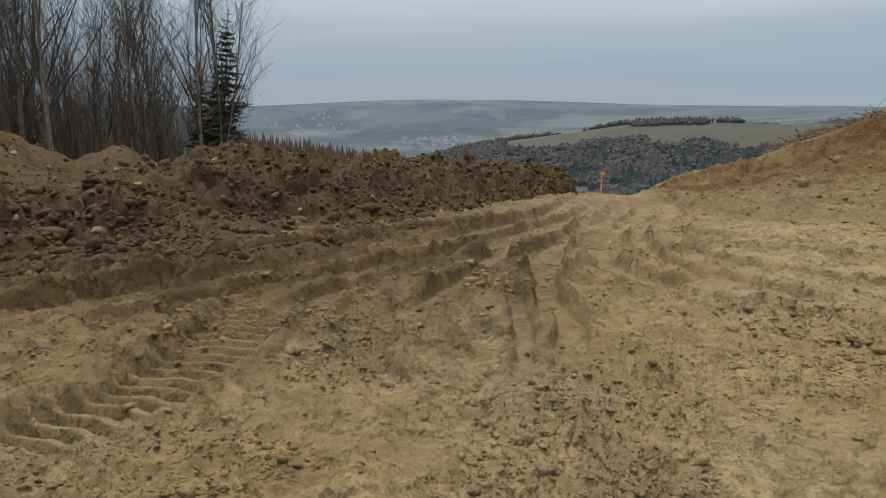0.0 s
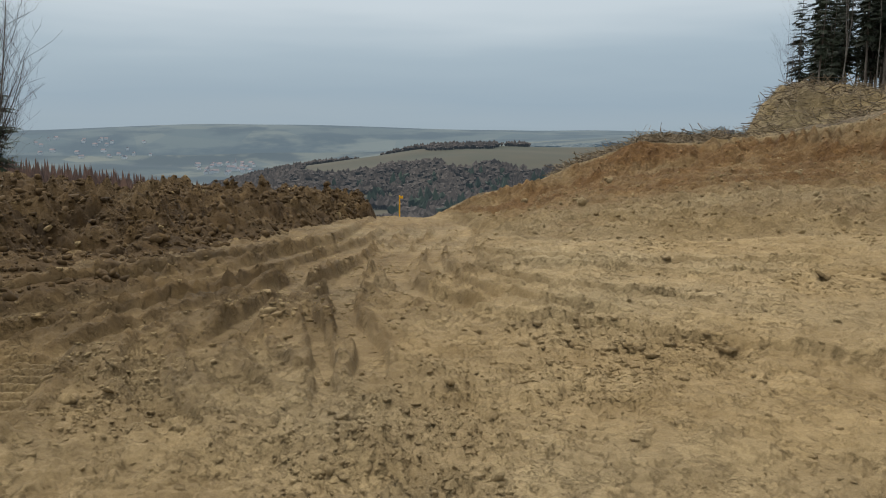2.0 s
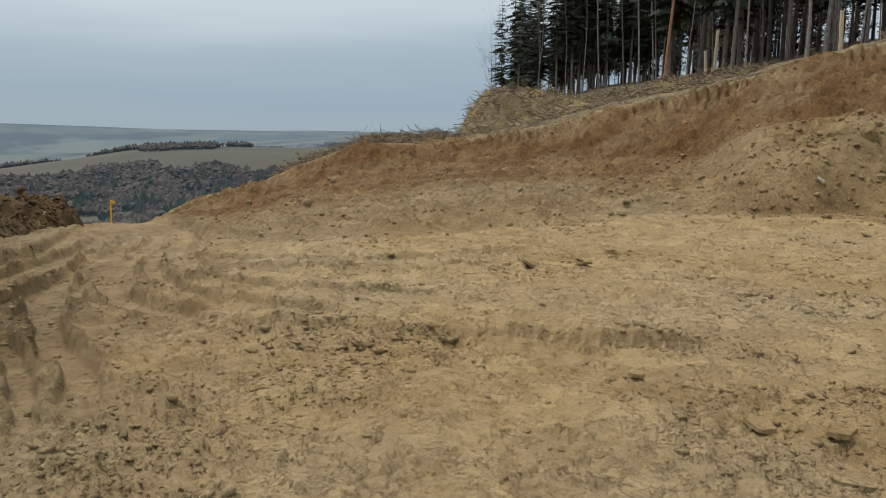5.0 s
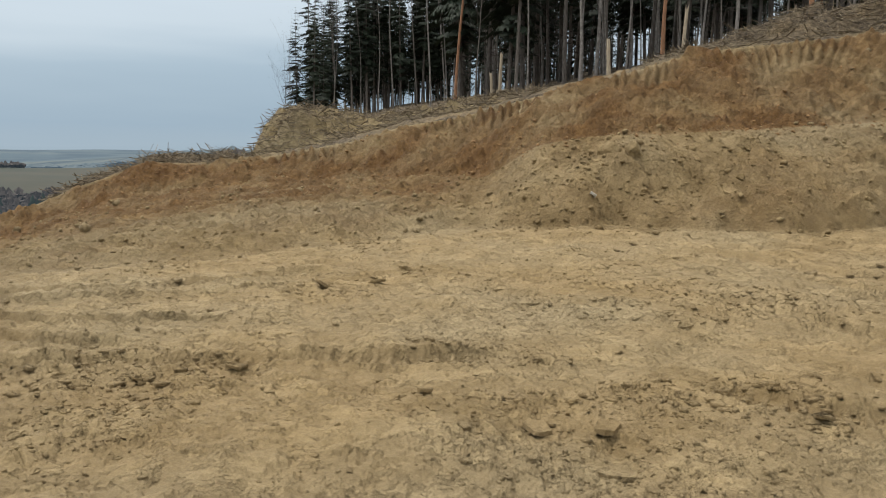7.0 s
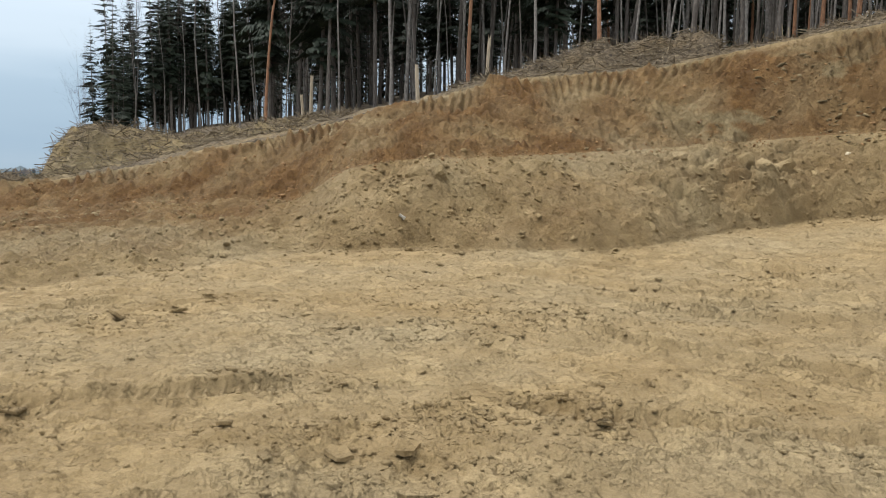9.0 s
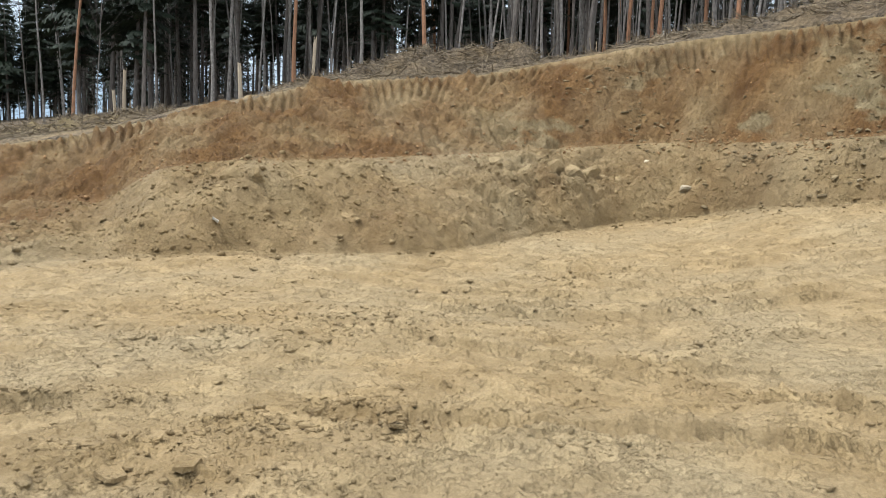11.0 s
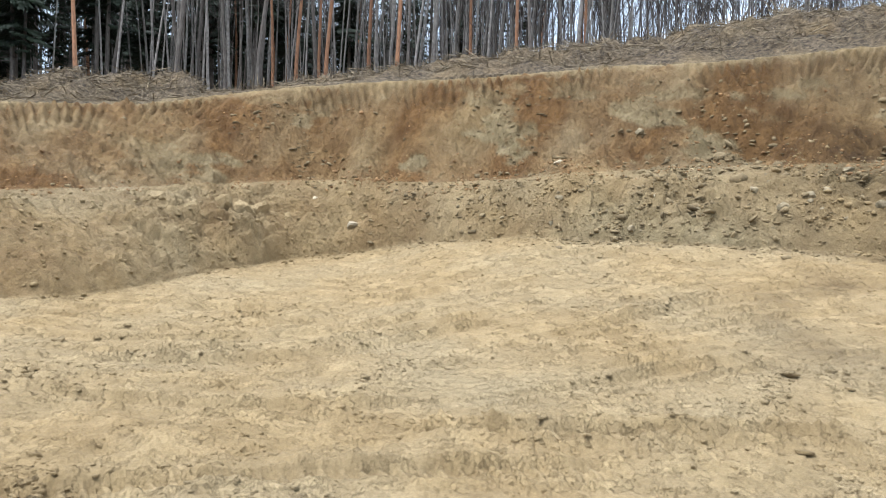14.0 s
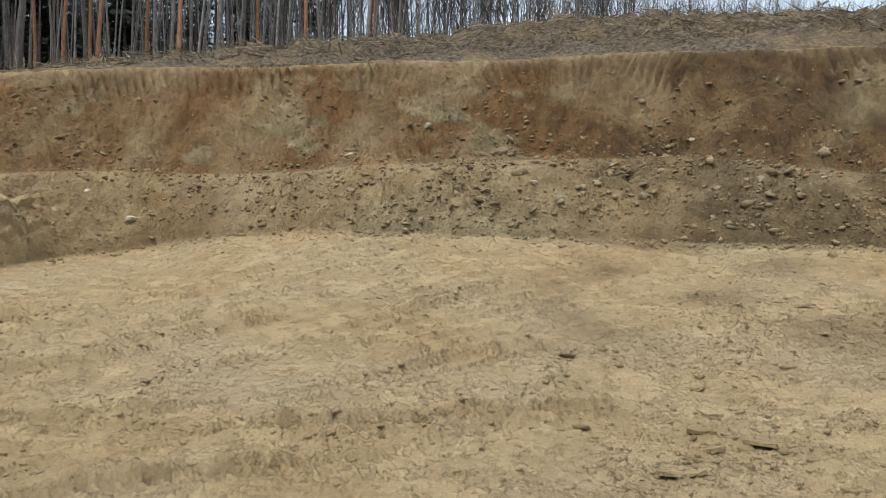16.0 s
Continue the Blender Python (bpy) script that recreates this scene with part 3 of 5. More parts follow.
def sheet(name, patches, mat, parent=None):
    """One mesh out of grids of points (x, y, z, zones), with the faces that keep says."""
    verts, faces, zone, base = [], [], {k: [] for k in ("red", "grey", "dark_earth", "mulch")}, 0
    for x, y, z, zones, keep in patches:
        h, w = x.shape
        idx = (np.arange(h * w).reshape(h, w) + base)[:, :]
        quad = np.stack([idx[:-1, :-1], idx[:-1, 1:], idx[1:, 1:], idx[1:, :-1]], -1)[:, :, ::-1]
        quad = quad[keep] if keep is not None else quad.reshape(-1, 4)
        used, inverse = np.unique(quad, return_inverse=True)
        flat = used - base
        verts.append(np.stack([x.ravel()[flat], y.ravel()[flat], z.ravel()[flat]], -1))
        faces.append(inverse.reshape(-1, 4) + sum(len(v) for v in verts[:-1]))
        for k in zone:
            zone[k].append(np.broadcast_to(zones.get(k, 0.0), x.shape).ravel()[flat])
        base = 0
    verts, faces = np.concatenate(verts), np.concatenate(faces)
    me = bpy.data.meshes.new(name)
    me.vertices.add(len(verts))
    me.vertices.foreach_set("co", verts.ravel())
    me.loops.add(faces.size)
    me.loops.foreach_set("vertex_index", faces.ravel().astype(np.int32))
    me.polygons.add(len(faces))
    me.polygons.foreach_set("loop_start", np.arange(0, faces.size, 4, dtype=np.int32))
    me.polygons.foreach_set("use_smooth", np.ones(len(faces), bool))
    for k, v in zone.items():
        me.attributes.new(k, "FLOAT", "POINT").data.foreach_set("value", np.concatenate(v).astype(np.float32))
    me.update(calc_edges=True)
    me.materials.append(mat)
    ob = new(name, me)
    ob.parent = parent
    return ob


def bare_soil(me):
    """Marks a mesh as plain dry clay all over."""
    for k in ("red", "grey", "dark_earth", "mulch"):
        me.attributes.new(k, "FLOAT", "POINT").data.foreach_set("value", np.zeros(len(me.vertices), np.float32))


def grid(h0, h1, dh, radii):
    heads = np.arange(h0, h1 + dh / 2, dh)
    return np.meshgrid(heads, radii)


# the near land in columns: the floor, the bank, and the ground behind its edge, each with rows of its own
heads = np.concatenate([np.arange(-38, 15, 0.15), np.arange(15, 146.05, 0.105)])
t_floor, t_bank, t_back = np.linspace(0, 1, 335)[:-1], np.linspace(0, 1, 205)[:-1], np.linspace(0, 1, 26)
foot, edge = at(TOE_D, heads) - 0.4, at(CREST_D, heads) + 0.5
rg = np.concatenate([1.9 * (foot / 1.9) ** t_floor[:, None], foot + (edge - foot) * t_bank[:, None], edge + (28.0 - edge) * t_back[:, None]])
hg = np.broadcast_to(heads, rg.shape)
x, y, z, zones = land(hg, rg)
bank_face = np.zeros((len(rg) - 1, len(heads) - 1), bool)
bank_face[len(t_floor) : len(t_floor) + len(t_bank)] = heads[:-1] > 15
hc, rc = grid(-38, 146, 2, np.array([0.0, 0.8, 1.9]))
hb, rb = grid(146, 322, 2, np.exp(np.linspace(math.log(0.2), math.log(28.0), 50)))
hb = np.where(hb > 180, hb - 360, hb)
hf, rf = grid(-180, 180, 0.5, np.exp(np.arange(math.log(28.0), math.log(240.0), 0.05)))
lx, ly, lz, _ = land(hc, rc, False)
bx, by, bz_, _ = land(hb, rb, False)
fx, fy, fz = far_land(hf, rf)
woods = {"mulch": 1.0 * (hf > 34)}
woods["dark_earth"] = 0.6 * (hf <= 34)
ground = sheet("ground", [(x, y, z, zones, ~bank_face), (lx, ly, lz, {}, None), (bx, by, bz_, {}, None), (fx, fy, fz, woods, None)], SOIL)
tagged(ground, "trampled ochre clay floor with ruts and dried crust", "ground", kind="structure")
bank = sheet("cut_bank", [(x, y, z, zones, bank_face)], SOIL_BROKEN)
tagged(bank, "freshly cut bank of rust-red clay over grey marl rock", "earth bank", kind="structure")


def ground_at(px, py):
    """Height of the ground at a place."""
    r, head = math.hypot(px, py), math.degrees(math.atan2(px, py))
    h, d = np.array([[head]]), np.array([[r]])
    return float((land(h, d)[2] if r < 28 else far_land(h, d)[2])[0, 0])

# ---- loose earth and brushwood heaps that lie on the ground ----
def heap(name, h0, h1, dh, radii, shape, zones_of, label, category, kind=""):
    hh, rr = grid(h0, h1, dh, radii)
    px, py, pz, _ = land(hh, rr, False)
    top = shape(hh, rr, px, py)
    keep = np.zeros((hh.shape[0] - 1, hh.shape[1] - 1), bool)
    over = top > pz - 0.25
    keep = over[:-1, :-1] | over[1:, 1:] | over[:-1, 1:] | over[1:, :-1]
    ob = sheet(name, [(px, py, np.maximum(top, pz - 0.4), zones_of(hh, rr, px, py), keep)], SOIL_BROKEN)
    return tagged(ob, label, category, kind=kind)


BERM_H = [-60, -42, -34, -28.9, -24.8, -22.1, -19.3, -15.2, -12.5, -9, -5.9, -1, 3.8, 7.1, 8.7, 9.4, 10]
BERM_D = line(BERM_H, [12, 12.5, 13.4, 14, 14.5, 14.5, 15.5, 17, 17.5, 18, 18.5, 19, 20, 22, 23, 23.5, 23.5], 0.5)
BERM_Z = line(BERM_H, [0.8, 1.0, 1.5, 1.02, 0.47, 0.80, 0.34, 0.54, 0.35, 0.04, 0.13, 0.02, -0.08, -0.40, -0.92, -1.7, -2.6], 0.3)
BERM_FOOT = line([-60, -29.6, -19.3, -9.1, 0.6, 5, 8.7, 9.6], [7.4, 7.7, 8.1, 9, 11.8, 15.5, 21.5, 23], 1.5)


def berm(head, r, px, py):
    foot, cd, cz = at(BERM_FOOT, head), at(BERM_D, head), at(BERM_Z, head)
    foot = foot + 0.35 * fbm(px * 0.9, py * 0.9, 2, 101)
    cd = cd + 0.5 * perlin(px * 0.5, py * 0.5, 102)
    base = at(TOE_Z, head) * np.clip((foot - 6) / (at(TOE_D, head) - 6), 0, 1) ** 1.5
    t = (r - foot) / np.maximum(cd - foot, 0.3)
    smooth = step(-head, 13, 22)
    rise = np.where(t < 1, np.clip(t, 0, 1) * (1 - 0.12 * np.sin(np.clip(t, 0, 1) * np.pi)), 1 - 0.8 * (r - cd) / 2.2)
    low = step(t, 0.0, 0.3) * (1 - step(t, 1.0, 1.2))
    coarse = 0.36 * fbm(px * 0.8, py * 0.8, 3, 103)
    lumps = 0.30 * clods(px, py, 0.42, 105) + 0.22 * clods(px, py, 0.21, 106) + 0.12 * clods(px, py, 0.11, 107) + 0.10 * shards(px * 2.6, py * 2.6, 108)
    calm = smooth * step(t, 0.35, 0.6)
    body = np.where(t < 1, base + (cz - base) * rise, cz - 0.36 * (r - cd))
    return body + low * ((0.75 * coarse + 0.03) * (1 - 0.5 * calm) + (lumps - 0.12) * (1 - 0.8 * calm)) - 1.4 * (t < 0) * np.minimum(-t, 1)


def berm_soil(head, r, px, py):
    w = fbm(px * 0.7, py * 0.7, 3, 110)
    t = (r - at(BERM_FOOT, head)) / (at(BERM_D, head) - at(BERM_FOOT, head))
    calm = step(-head, 13, 22) * step(t, 0.35, 0.6)
    crown = step(t, 0.75, 1.0)
    return {"dark_earth": np.clip(0.80 + 0.6 * w - 0.4 * calm - 0.2 * crown, 0.74, 1), "red": np.clip(0.55 + 0.4 * w, 0, 1)}


heap("spoil_ridge", -60, 9.6, 0.14, np.exp(np.arange(math.log(6.8), math.log(27), 0.0052)), berm, berm_soil, "long windrow of dark lumpy excavated clay beside the track", "spoil ridge")

MULCH = []


# brushwood mulch along the top of the bank
def ridge(head0, head1, heads, tops, dist, width, seed):
    top = line(heads, tops, 0.5)

    def shape(head, r, px, py):
        mid = dist(head) + 0.8 * perlin(px * 0.3, py * 0.3, seed)
        t = np.abs(r - mid) / width
        ends = step(head, head0, head0 + 2.5) * (1 - step(head, head1 - 1.5, head1))
        _, _, base, _ = land(head, r, False)
        cz = at(top, head)
        bulge = np.clip(1 - t**1.6, -0.6, 1) * ends - 0.5 * (1 - ends)
        rag = 0.28 * fbm(px * 1.1, py * 1.1, 3, seed + 1) + 0.22 * clods(px, py, 0.5, seed + 4) + 0.12 * clods(px, py, 0.2, seed + 5) - 0.14
        return base + np.maximum(cz - base, 0.2) * bulge + rag * np.clip(bulge * 2, 0, 1)

    MULCH.append(shape)
    return shape


def pale_straw(head, r, px, py):
    return {"mulch": np.clip(0.12 + 0.7 * fbm(px * 0.9, py * 0.9, 3, 131), 0.0, 0.7), "grey": 0 * r + 0.45}


def straw(head, r, px, py):
    return {"mulch": np.clip(0.92 + 0.5 * fbm(px * 0.8, py * 0.8, 2, 130), 0, 1), "red": 0 * r + 0.3}


NEAR_TOP = np.exp(np.arange(math.log(19.6), math.log(34), 0.006))
heap("mulch_mound", 33.5, 54, 0.16, NEAR_TOP, ridge(33.5, 54, [33, 34.5, 36, 37, 39, 41.6, 44.3, 48.5, 54], [1.2, 1.5, 2.6, 3.05, 3.15, 2.9, 2.72, 2.85, 2.9], lambda h: 29.4 - 0.03 * (h - 38), 3.2, 140), pale_straw, "pale grey-brown heap of chopped brushwood above the bank", "mulch mound")
heap("mulch_mound", 22, 34.5, 0.16, NEAR_TOP, ridge(22, 34.5, [22, 25, 28.6, 31, 34], [0.2, 0.65, 1.25, 1.35, 1.3], lambda h: 27.2 + 0 * h, 2.2, 150), straw, "low dark heap of chopped roots and brush", "mulch mound")
heap("mulch_mound", 64.5, 81, 0.16, NEAR_TOP, ridge(64.5, 81, [64.5, 67.2, 71, 75, 79.3, 81], [4.4, 4.9, 5.75, 6.0, 6.15, 5.7], lambda h: at(CREST_D, h) + 3.6, 2.6, 160), straw, "weathered grey heap of brushwood and roots at the wood's edge", "mulch mound")
heap("mulch_mound", 84, 150, 0.16, NEAR_TOP, ridge(84, 150, [84, 88, 90, 98, 101.7, 106.6, 112, 120.4, 128, 139, 150], [5.8, 6.1, 6.3, 6.75, 6.8, 7.1, 7.2, 7.7, 7.45, 7.2, 7.0], lambda h: at(CREST_D, h) + 4.6, 4.0, 170), straw, "long brown windrow of shredded brushwood above the bank", "mulch mound")


# ---- helpers for things ----
def part(name, bm, mat, parent=None, label=""):
    me = bpy.data.meshes.new(name)
    bm.to_mesh(me)
    bm.free()
    me.materials.append(mat)
    if mat is SOIL:
        bare_soil(me)
    ob = new(name, me)
    ob.parent = parent
    if label:
        ob["label"] = label
    return ob


def from_lists(name, verts, faces, mat, parent=None, smooth=True):
    me = bpy.data.meshes.new(name)
    me.from_pydata(verts, [], faces)
    if smooth:
        me.polygons.foreach_set("use_smooth", np.ones(len(faces), bool))
    me.update()
    me.materials.append(mat)
    ob = new(name, me)
    ob.parent = parent
    return ob


def tube(verts, faces, points, radii, sides=5):
    """A tapered tube along points."""
    n0 = len(verts)
    for k, (p, r) in enumerate(zip(points, radii)):
        a = (points[min(k + 1, len(points) - 1)] - points[max(k - 1, 0)]).normalized()
        u = a.orthogonal().normalized()
        v = a.cross(u)
        for s in range(sides):
            w = 2 * math.pi * s / sides
            verts.append(tuple(p + r * (math.cos(w) * u + math.sin(w) * v)))
    for k in range(len(points) - 1):
        for s in range(sides):
            a, b = n0 + k * sides + s, n0 + k * sides + (s + 1) % sides
            faces.append((a, b, b + sides, a + sides))


def wander(rng, start, way, length, steps, bend, lift=0.0):
    points, d = [Vector(start)], Vector(way).normalized()
    for _ in range(steps):
        d = (d + Vector((rng.gauss(0, bend), rng.gauss(0, bend), rng.gauss(0, bend) + lift))).normalized()
        points.append(points[-1] + d * (length / steps))
    return points


def bare_tree(rng, height, girth, bark, fork=0.35, spread=0.6, limbs=16, twigs=9, fine=5):
    """A leafless tree: a trunk, and a crown of limbs, branches and twigs."""
    root = new("bare_tree")
    tv, tf = [], []
    trunk = wander(rng, (0, 0, -0.6), (rng.gauss(0, 0.03), rng.gauss(0, 0.03), 1), height, 9, 0.035, 0.02)
    tube(tv, tf, trunk, [girth * (1 - 0.93 * (k / 9) ** 0.9) * (1.25 if k == 0 else 1) for k in range(10)], 7)
    from_lists("trunk", tv, tf, bark, root)
    cv, cf = [], []
    for _ in range(limbs):
        t = fork + (0.97 - fork) * rng.random()
        k = min(int(t * 9), 8)
        p = trunk[k].lerp(trunk[k + 1], t * 9 - k)
        a = rng.random() * 2 * math.pi
        long = height * (0.12 + 0.26 * (1 - t)) * (0.7 + 0.6 * rng.random())
        limb = wander(rng, p, (math.cos(a) * spread, math.sin(a) * spread, 0.75), long, 5, 0.13, 0.10)
        r0 = girth * (1 - 0.9 * t) * 0.5
        tube(cv, cf, limb, [r0 * (1 - 0.16 * q) for q in range(6)], 4)
        for _ in range(twigs):
            q = rng.randrange(1, 6)
            a = rng.random() * 2 * math.pi
            s = wander(rng, limb[q], (math.cos(a), math.sin(a), 0.9), long * (0.25 + 0.3 * rng.random()), 3, 0.2, 0.08)
            tube(cv, cf, s, [r0 * 0.35, r0 * 0.26, r0 * 0.18, r0 * 0.08], 3)
            for _ in range(fine):
                w = rng.randrange(1, 4)
                a = rng.random() * 2 * math.pi
                e = wander(rng, s[w], (math.cos(a), math.sin(a), 1.0), long * (0.10 + 0.15 * rng.random()), 2, 0.2, 0.05)
                tube(cv, cf, e, [r0 * 0.16, r0 * 0.12, r0 * 0.05], 3)
    from_lists("crown", cv, cf, TWIG, root)
    return root


def spruce(rng, height, girth, bare=0.35, reach=0.16, thick=1.0, boughs=3):
    """A spruce: a straight trunk, dead lower branches, and drooping boughs of needles."""
    root = new("spruce")
    tv, tf = [], []
    trunk = wander(rng, (0, 0, -0.6), (0, 0, 1), height, 8, 0.012, 0.02)
    tube(tv, tf, trunk, [girth * (1 - 0.92 * k / 8) for k in range(9)], 7)
    from_lists("trunk", tv, tf, BARK_GREY, root)
    dv, df = [], []
    for _ in range(26):
        t = 0.12 + bare * rng.random()
        a = rng.random() * 2 * math.pi
        p = trunk[int(t * 8)].lerp(trunk[int(t * 8) + 1], t * 8 % 1)
        tube(dv, df, wander(rng, p, (math.cos(a), math.sin(a), -0.15), height * 0.07 * (0.5 + rng.random()), 3, 0.12), [0.018, 0.014, 0.01, 0.004], 3)
    from_lists("dead_wood", dv, df, TWIG, root)["kind"] = "stuff"
    nv, nf = [], []
    z = bare
    while z < 0.995:
        t = (z - bare) / (1 - bare)
        size = height * reach * (1 - t) ** 0.75 * (0.75 + 0.5 * rng.random()) * min(1, 0.55 + 3 * t) + 0.12
        k = min(int(z * 8), 7)
        p = trunk[k].lerp(trunk[k + 1], z * 8 - k)
        for _ in range(boughs if t < 0.9 else 2):
            a = rng.random() * 2 * math.pi
            side = Vector((-math.sin(a), math.cos(a), 0))
            bough = wander(rng, p, (math.cos(a), math.sin(a), 0.25 - 0.5 * (1 - t)), size, 4, 0.10, -0.04)
            for q in range(1, 5):
                wide = size * (0.20, 0.23, 0.18, 0.10)[q - 1]
                for _ in range(int(10 * thick)):
                    c = bough[q - 1].lerp(bough[q], rng.random()) + side * rng.uniform(-0.9, 0.9) * wide
                    d = (bough[q] - bough[q - 1]).normalized() * wide * rng.uniform(0.3, 0.75) + side * rng.uniform(-0.5, 0.5) * wide
                    drop = Vector((0, 0, -wide * rng.uniform(0.2, 0.65)))
                    n0 = len(nv)
                    nv += [tuple(c), tuple(c + 0.5 * d + 0.35 * drop + side * 0.16 * wide), tuple(c + d + drop), tuple(c + 0.4 * d + 0.6 * drop - side * 0.16 * wide)]
                    nf.append((n0, n0 + 1, n0 + 2, n0 + 3))
        z += 0.017 + 0.012 * rng.random()
    from_lists("crown", nv, nf, NEEDLE, root, smooth=False)
    return root


def plant(makers, spots, label_of, category, group):
    """Copies of a few trees at (heading, distance, scale, kind)."""
    for k, (head, dist, scale, kind) in enumerate(spots):
        px, py = dist * math.sin(radians(head)), dist * math.cos(radians(head))
        rng = random.Random(k * 17 + 5)
        m = pose(px, py, ground_at(px, py), rng.gauss(0, 1.2), rng.gauss(0, 1.2), rng.random() * 360) @ Matrix.Scale(scale, 4)
        ob = copy_thing(makers[kind], m)
        ob.scale = (scale, scale, scale * rng.uniform(0.94, 1.08))
        tagged(ob, label_of[kind], category, group)


def discard(roots):
    for o in roots:
        for c in list(o.children_recursive) + [o]:
            bpy.data.objects.remove(c)


# ---- the grove behind the earth heap ----
rng = random.Random(3)
grove = [bare_tree(rng, h, g, BARK_GREY, f, s, 22, 9, 3) for h, g, f, s in ((13, 0.085, 0.18, 0.32), (15, 0.10, 0.22, 0.3), (12, 0.07, 0.1, 0.35), (14, 0.09, 0.3, 0.32), (9, 0.05, 0.06, 0.45))]
firs = [spruce(rng, 9.5, 0.10, 0.04, 0.17, 3.0, 7), spruce(rng, 17, 0.12, 0.32, 0.115, 1.3, 5), spruce(rng, 20, 0.14, 0.42, 0.10, 1.2, 4), spruce(rng, 16, 0.11, 0.2, 0.135, 1.3, 5)]
spots = [(-16.0, 34, 0.85, 0), (-15.3, 35, 0.8, 3), (-14.6, 37, 0.68, 2), (-14.0, 36, 0.55, 4)]
for k in range(40):
    spots.append((rng.uniform(-42, -15.4), rng.uniform(28, 50), rng.uniform(0.4, 0.7), 4))
for k in range(95):
    h = rng.uniform(-42, -15.6)
    spots.append((h, rng.uniform(30, 60), rng.uniform(0.8, 1.2), rng.choice((0, 1, 2, 3, 4, 4))))
plant(grove, spots, ["slender leafless tree with many fine grey twigs"] * 5, "tree", "leafless trees of the grove")
plant(firs, [(-15.8, 36, 1.0, 0), (-16.6, 38, 0.8, 0), (-27, 41, 0.85, 0), (-19.5, 48, 0.8, 0), (-31, 38, 0.9, 0), (-23, 56, 0.8, 0), (-17, 60, 0.8, 0), (-21, 50, 0.6, 0), (-25, 47, 0.6, 0), (-29, 52, 0.9, 0), (-34, 45, 0.9, 0), (-18.2, 54, 0.7, 0)], ["dark green spruce among leafless trees"] * 4, "tree", "spruces of the grove")

# ---- the wood above the bank ----
stems = [bare_tree(rng, h, g, b, f, s, 14, 6, 3) for h, g, b, f, s in ((19, 0.085, BARK_PALE, 0.5, 0.35), (17, 0.06, BARK_PALE, 0.4, 0.35), (21, 0.11, BARK_GREY, 0.5, 0.4), (15, 0.045, BARK_PALE, 0.3, 0.4), (21, 0.095, BARK_RED, 0.65, 0.45), (12, 0.04, BARK_GREY, 0.15, 0.5))]
names = ["tall slim tree with smooth pale bark", "slim pale tree with thin crown", "tall grey-barked leafless tree", "thin pale sapling at the wood's edge", "tall pine with rust-red bark", "young bushy leafless tree"]
fir_names = ["dense dark green spruce tree", "tall spruce with bare lower trunk", "tall dark spruce with bare pale trunk", "dark spruce with dead lower branches"]
spots = [(37.8, 56, 0.52, 3), (38.9, 54, 0.60, 1), (40.2, 58, 0.64, 3), (41.6, 54, 0.68, 1), (43.4, 56, 0.68, 3), (45.0, 54, 0.72, 3), (46.5, 55, 0.72, 1)]
for k in range(215):
    h = rng.uniform(38.6, 88) if k < 195 else rng.uniform(88, 104)
    d = rng.uniform(37, 48) if k % 3 == 0 and h < 74 else rng.uniform(48, 85)
    size = rng.uniform(0.8, 1.15)
    if k % 5 == 1:
        h = rng.uniform(38.4, 48)
    if h < 48:
        d, size = rng.uniform(54, 76), size * 0.64
    spots.append((h, d, size, rng.choice((1, 1, 2, 3, 3, 3))))
plant(firs, spots, fir_names, "tree", "spruces of the wood")
spots = [(36.9, 40, 0.45, 5), (37.3, 43, 0.5, 5), (63.0, 36, 1.0, 4), (72.2, 35, 1.05, 4), (67.6, 36, 1.0, 0), (57.6, 36, 0.9, 0), (83.5, 36, 1.1, 2), (86, 38, 1.0, 4)]
for k in range(245):
    h = rng.uniform(39, 88) if k < 95 else rng.uniform(76, 108)
    d = rng.uniform(36, 46) if k % 3 else rng.uniform(46, 58)
    size = rng.uniform(0.8, 1.15)
    if h < 47:
        d, size = d + 14, size * 0.62
    spots.append((h, d, size, rng.choice((0, 0, 1, 1, 1, 2, 3, 3, 3, 4, 5))))
plant(stems, spots, names, "tree", "trees of the wood")


def joined_trees(makers, spots, name, label, seed):
    """Trees too deep in the wood to tell apart, as one mesh for each bark."""
    rng = random.Random(seed)
    pool = {}
    for head, dist, scale, kind in spots:
        px, py = dist * math.sin(radians(head)), dist * math.cos(radians(head))
        m = np.array(pose(px, py, ground_at(px, py), rng.gauss(0, 1.5), rng.gauss(0, 1.5), rng.random() * 360)) @ np.diag((scale, scale, scale, 1))
        for c in makers[kind].children:
            me = c.data
            v = np.empty(len(me.vertices) * 3)
            me.vertices.foreach_get("co", v)
            f = np.empty(len(me.loops), np.int32)
            me.loops.foreach_get("vertex_index", f)
            vs, fs, n0 = pool.setdefault(me.materials[0].name, ([], [], [0]))
            vs.append(v.reshape(-1, 3) @ m[:3, :3].T + m[:3, 3])
            fs.append(f.reshape(-1, 4) + n0[0])
            n0[0] += len(me.vertices)
    for mat, (vs, fs, _) in pool.items():
        verts, faces = np.concatenate(vs), np.concatenate(fs)
        me = bpy.data.meshes.new(name)
        me.vertices.add(len(verts))
        me.vertices.foreach_set("co", verts.ravel())
        me.loops.add(faces.size)
        me.loops.foreach_set("vertex_index", faces.ravel().astype(np.int32))
        me.polygons.add(len(faces))
        me.polygons.foreach_set("loop_start", np.arange(0, faces.size, 4, dtype=np.int32))
        me.update(calc_edges=True)
        me.materials.append(bpy.data.materials[mat])
        tagged(new(name, me), label, "woodland", kind="stuff")


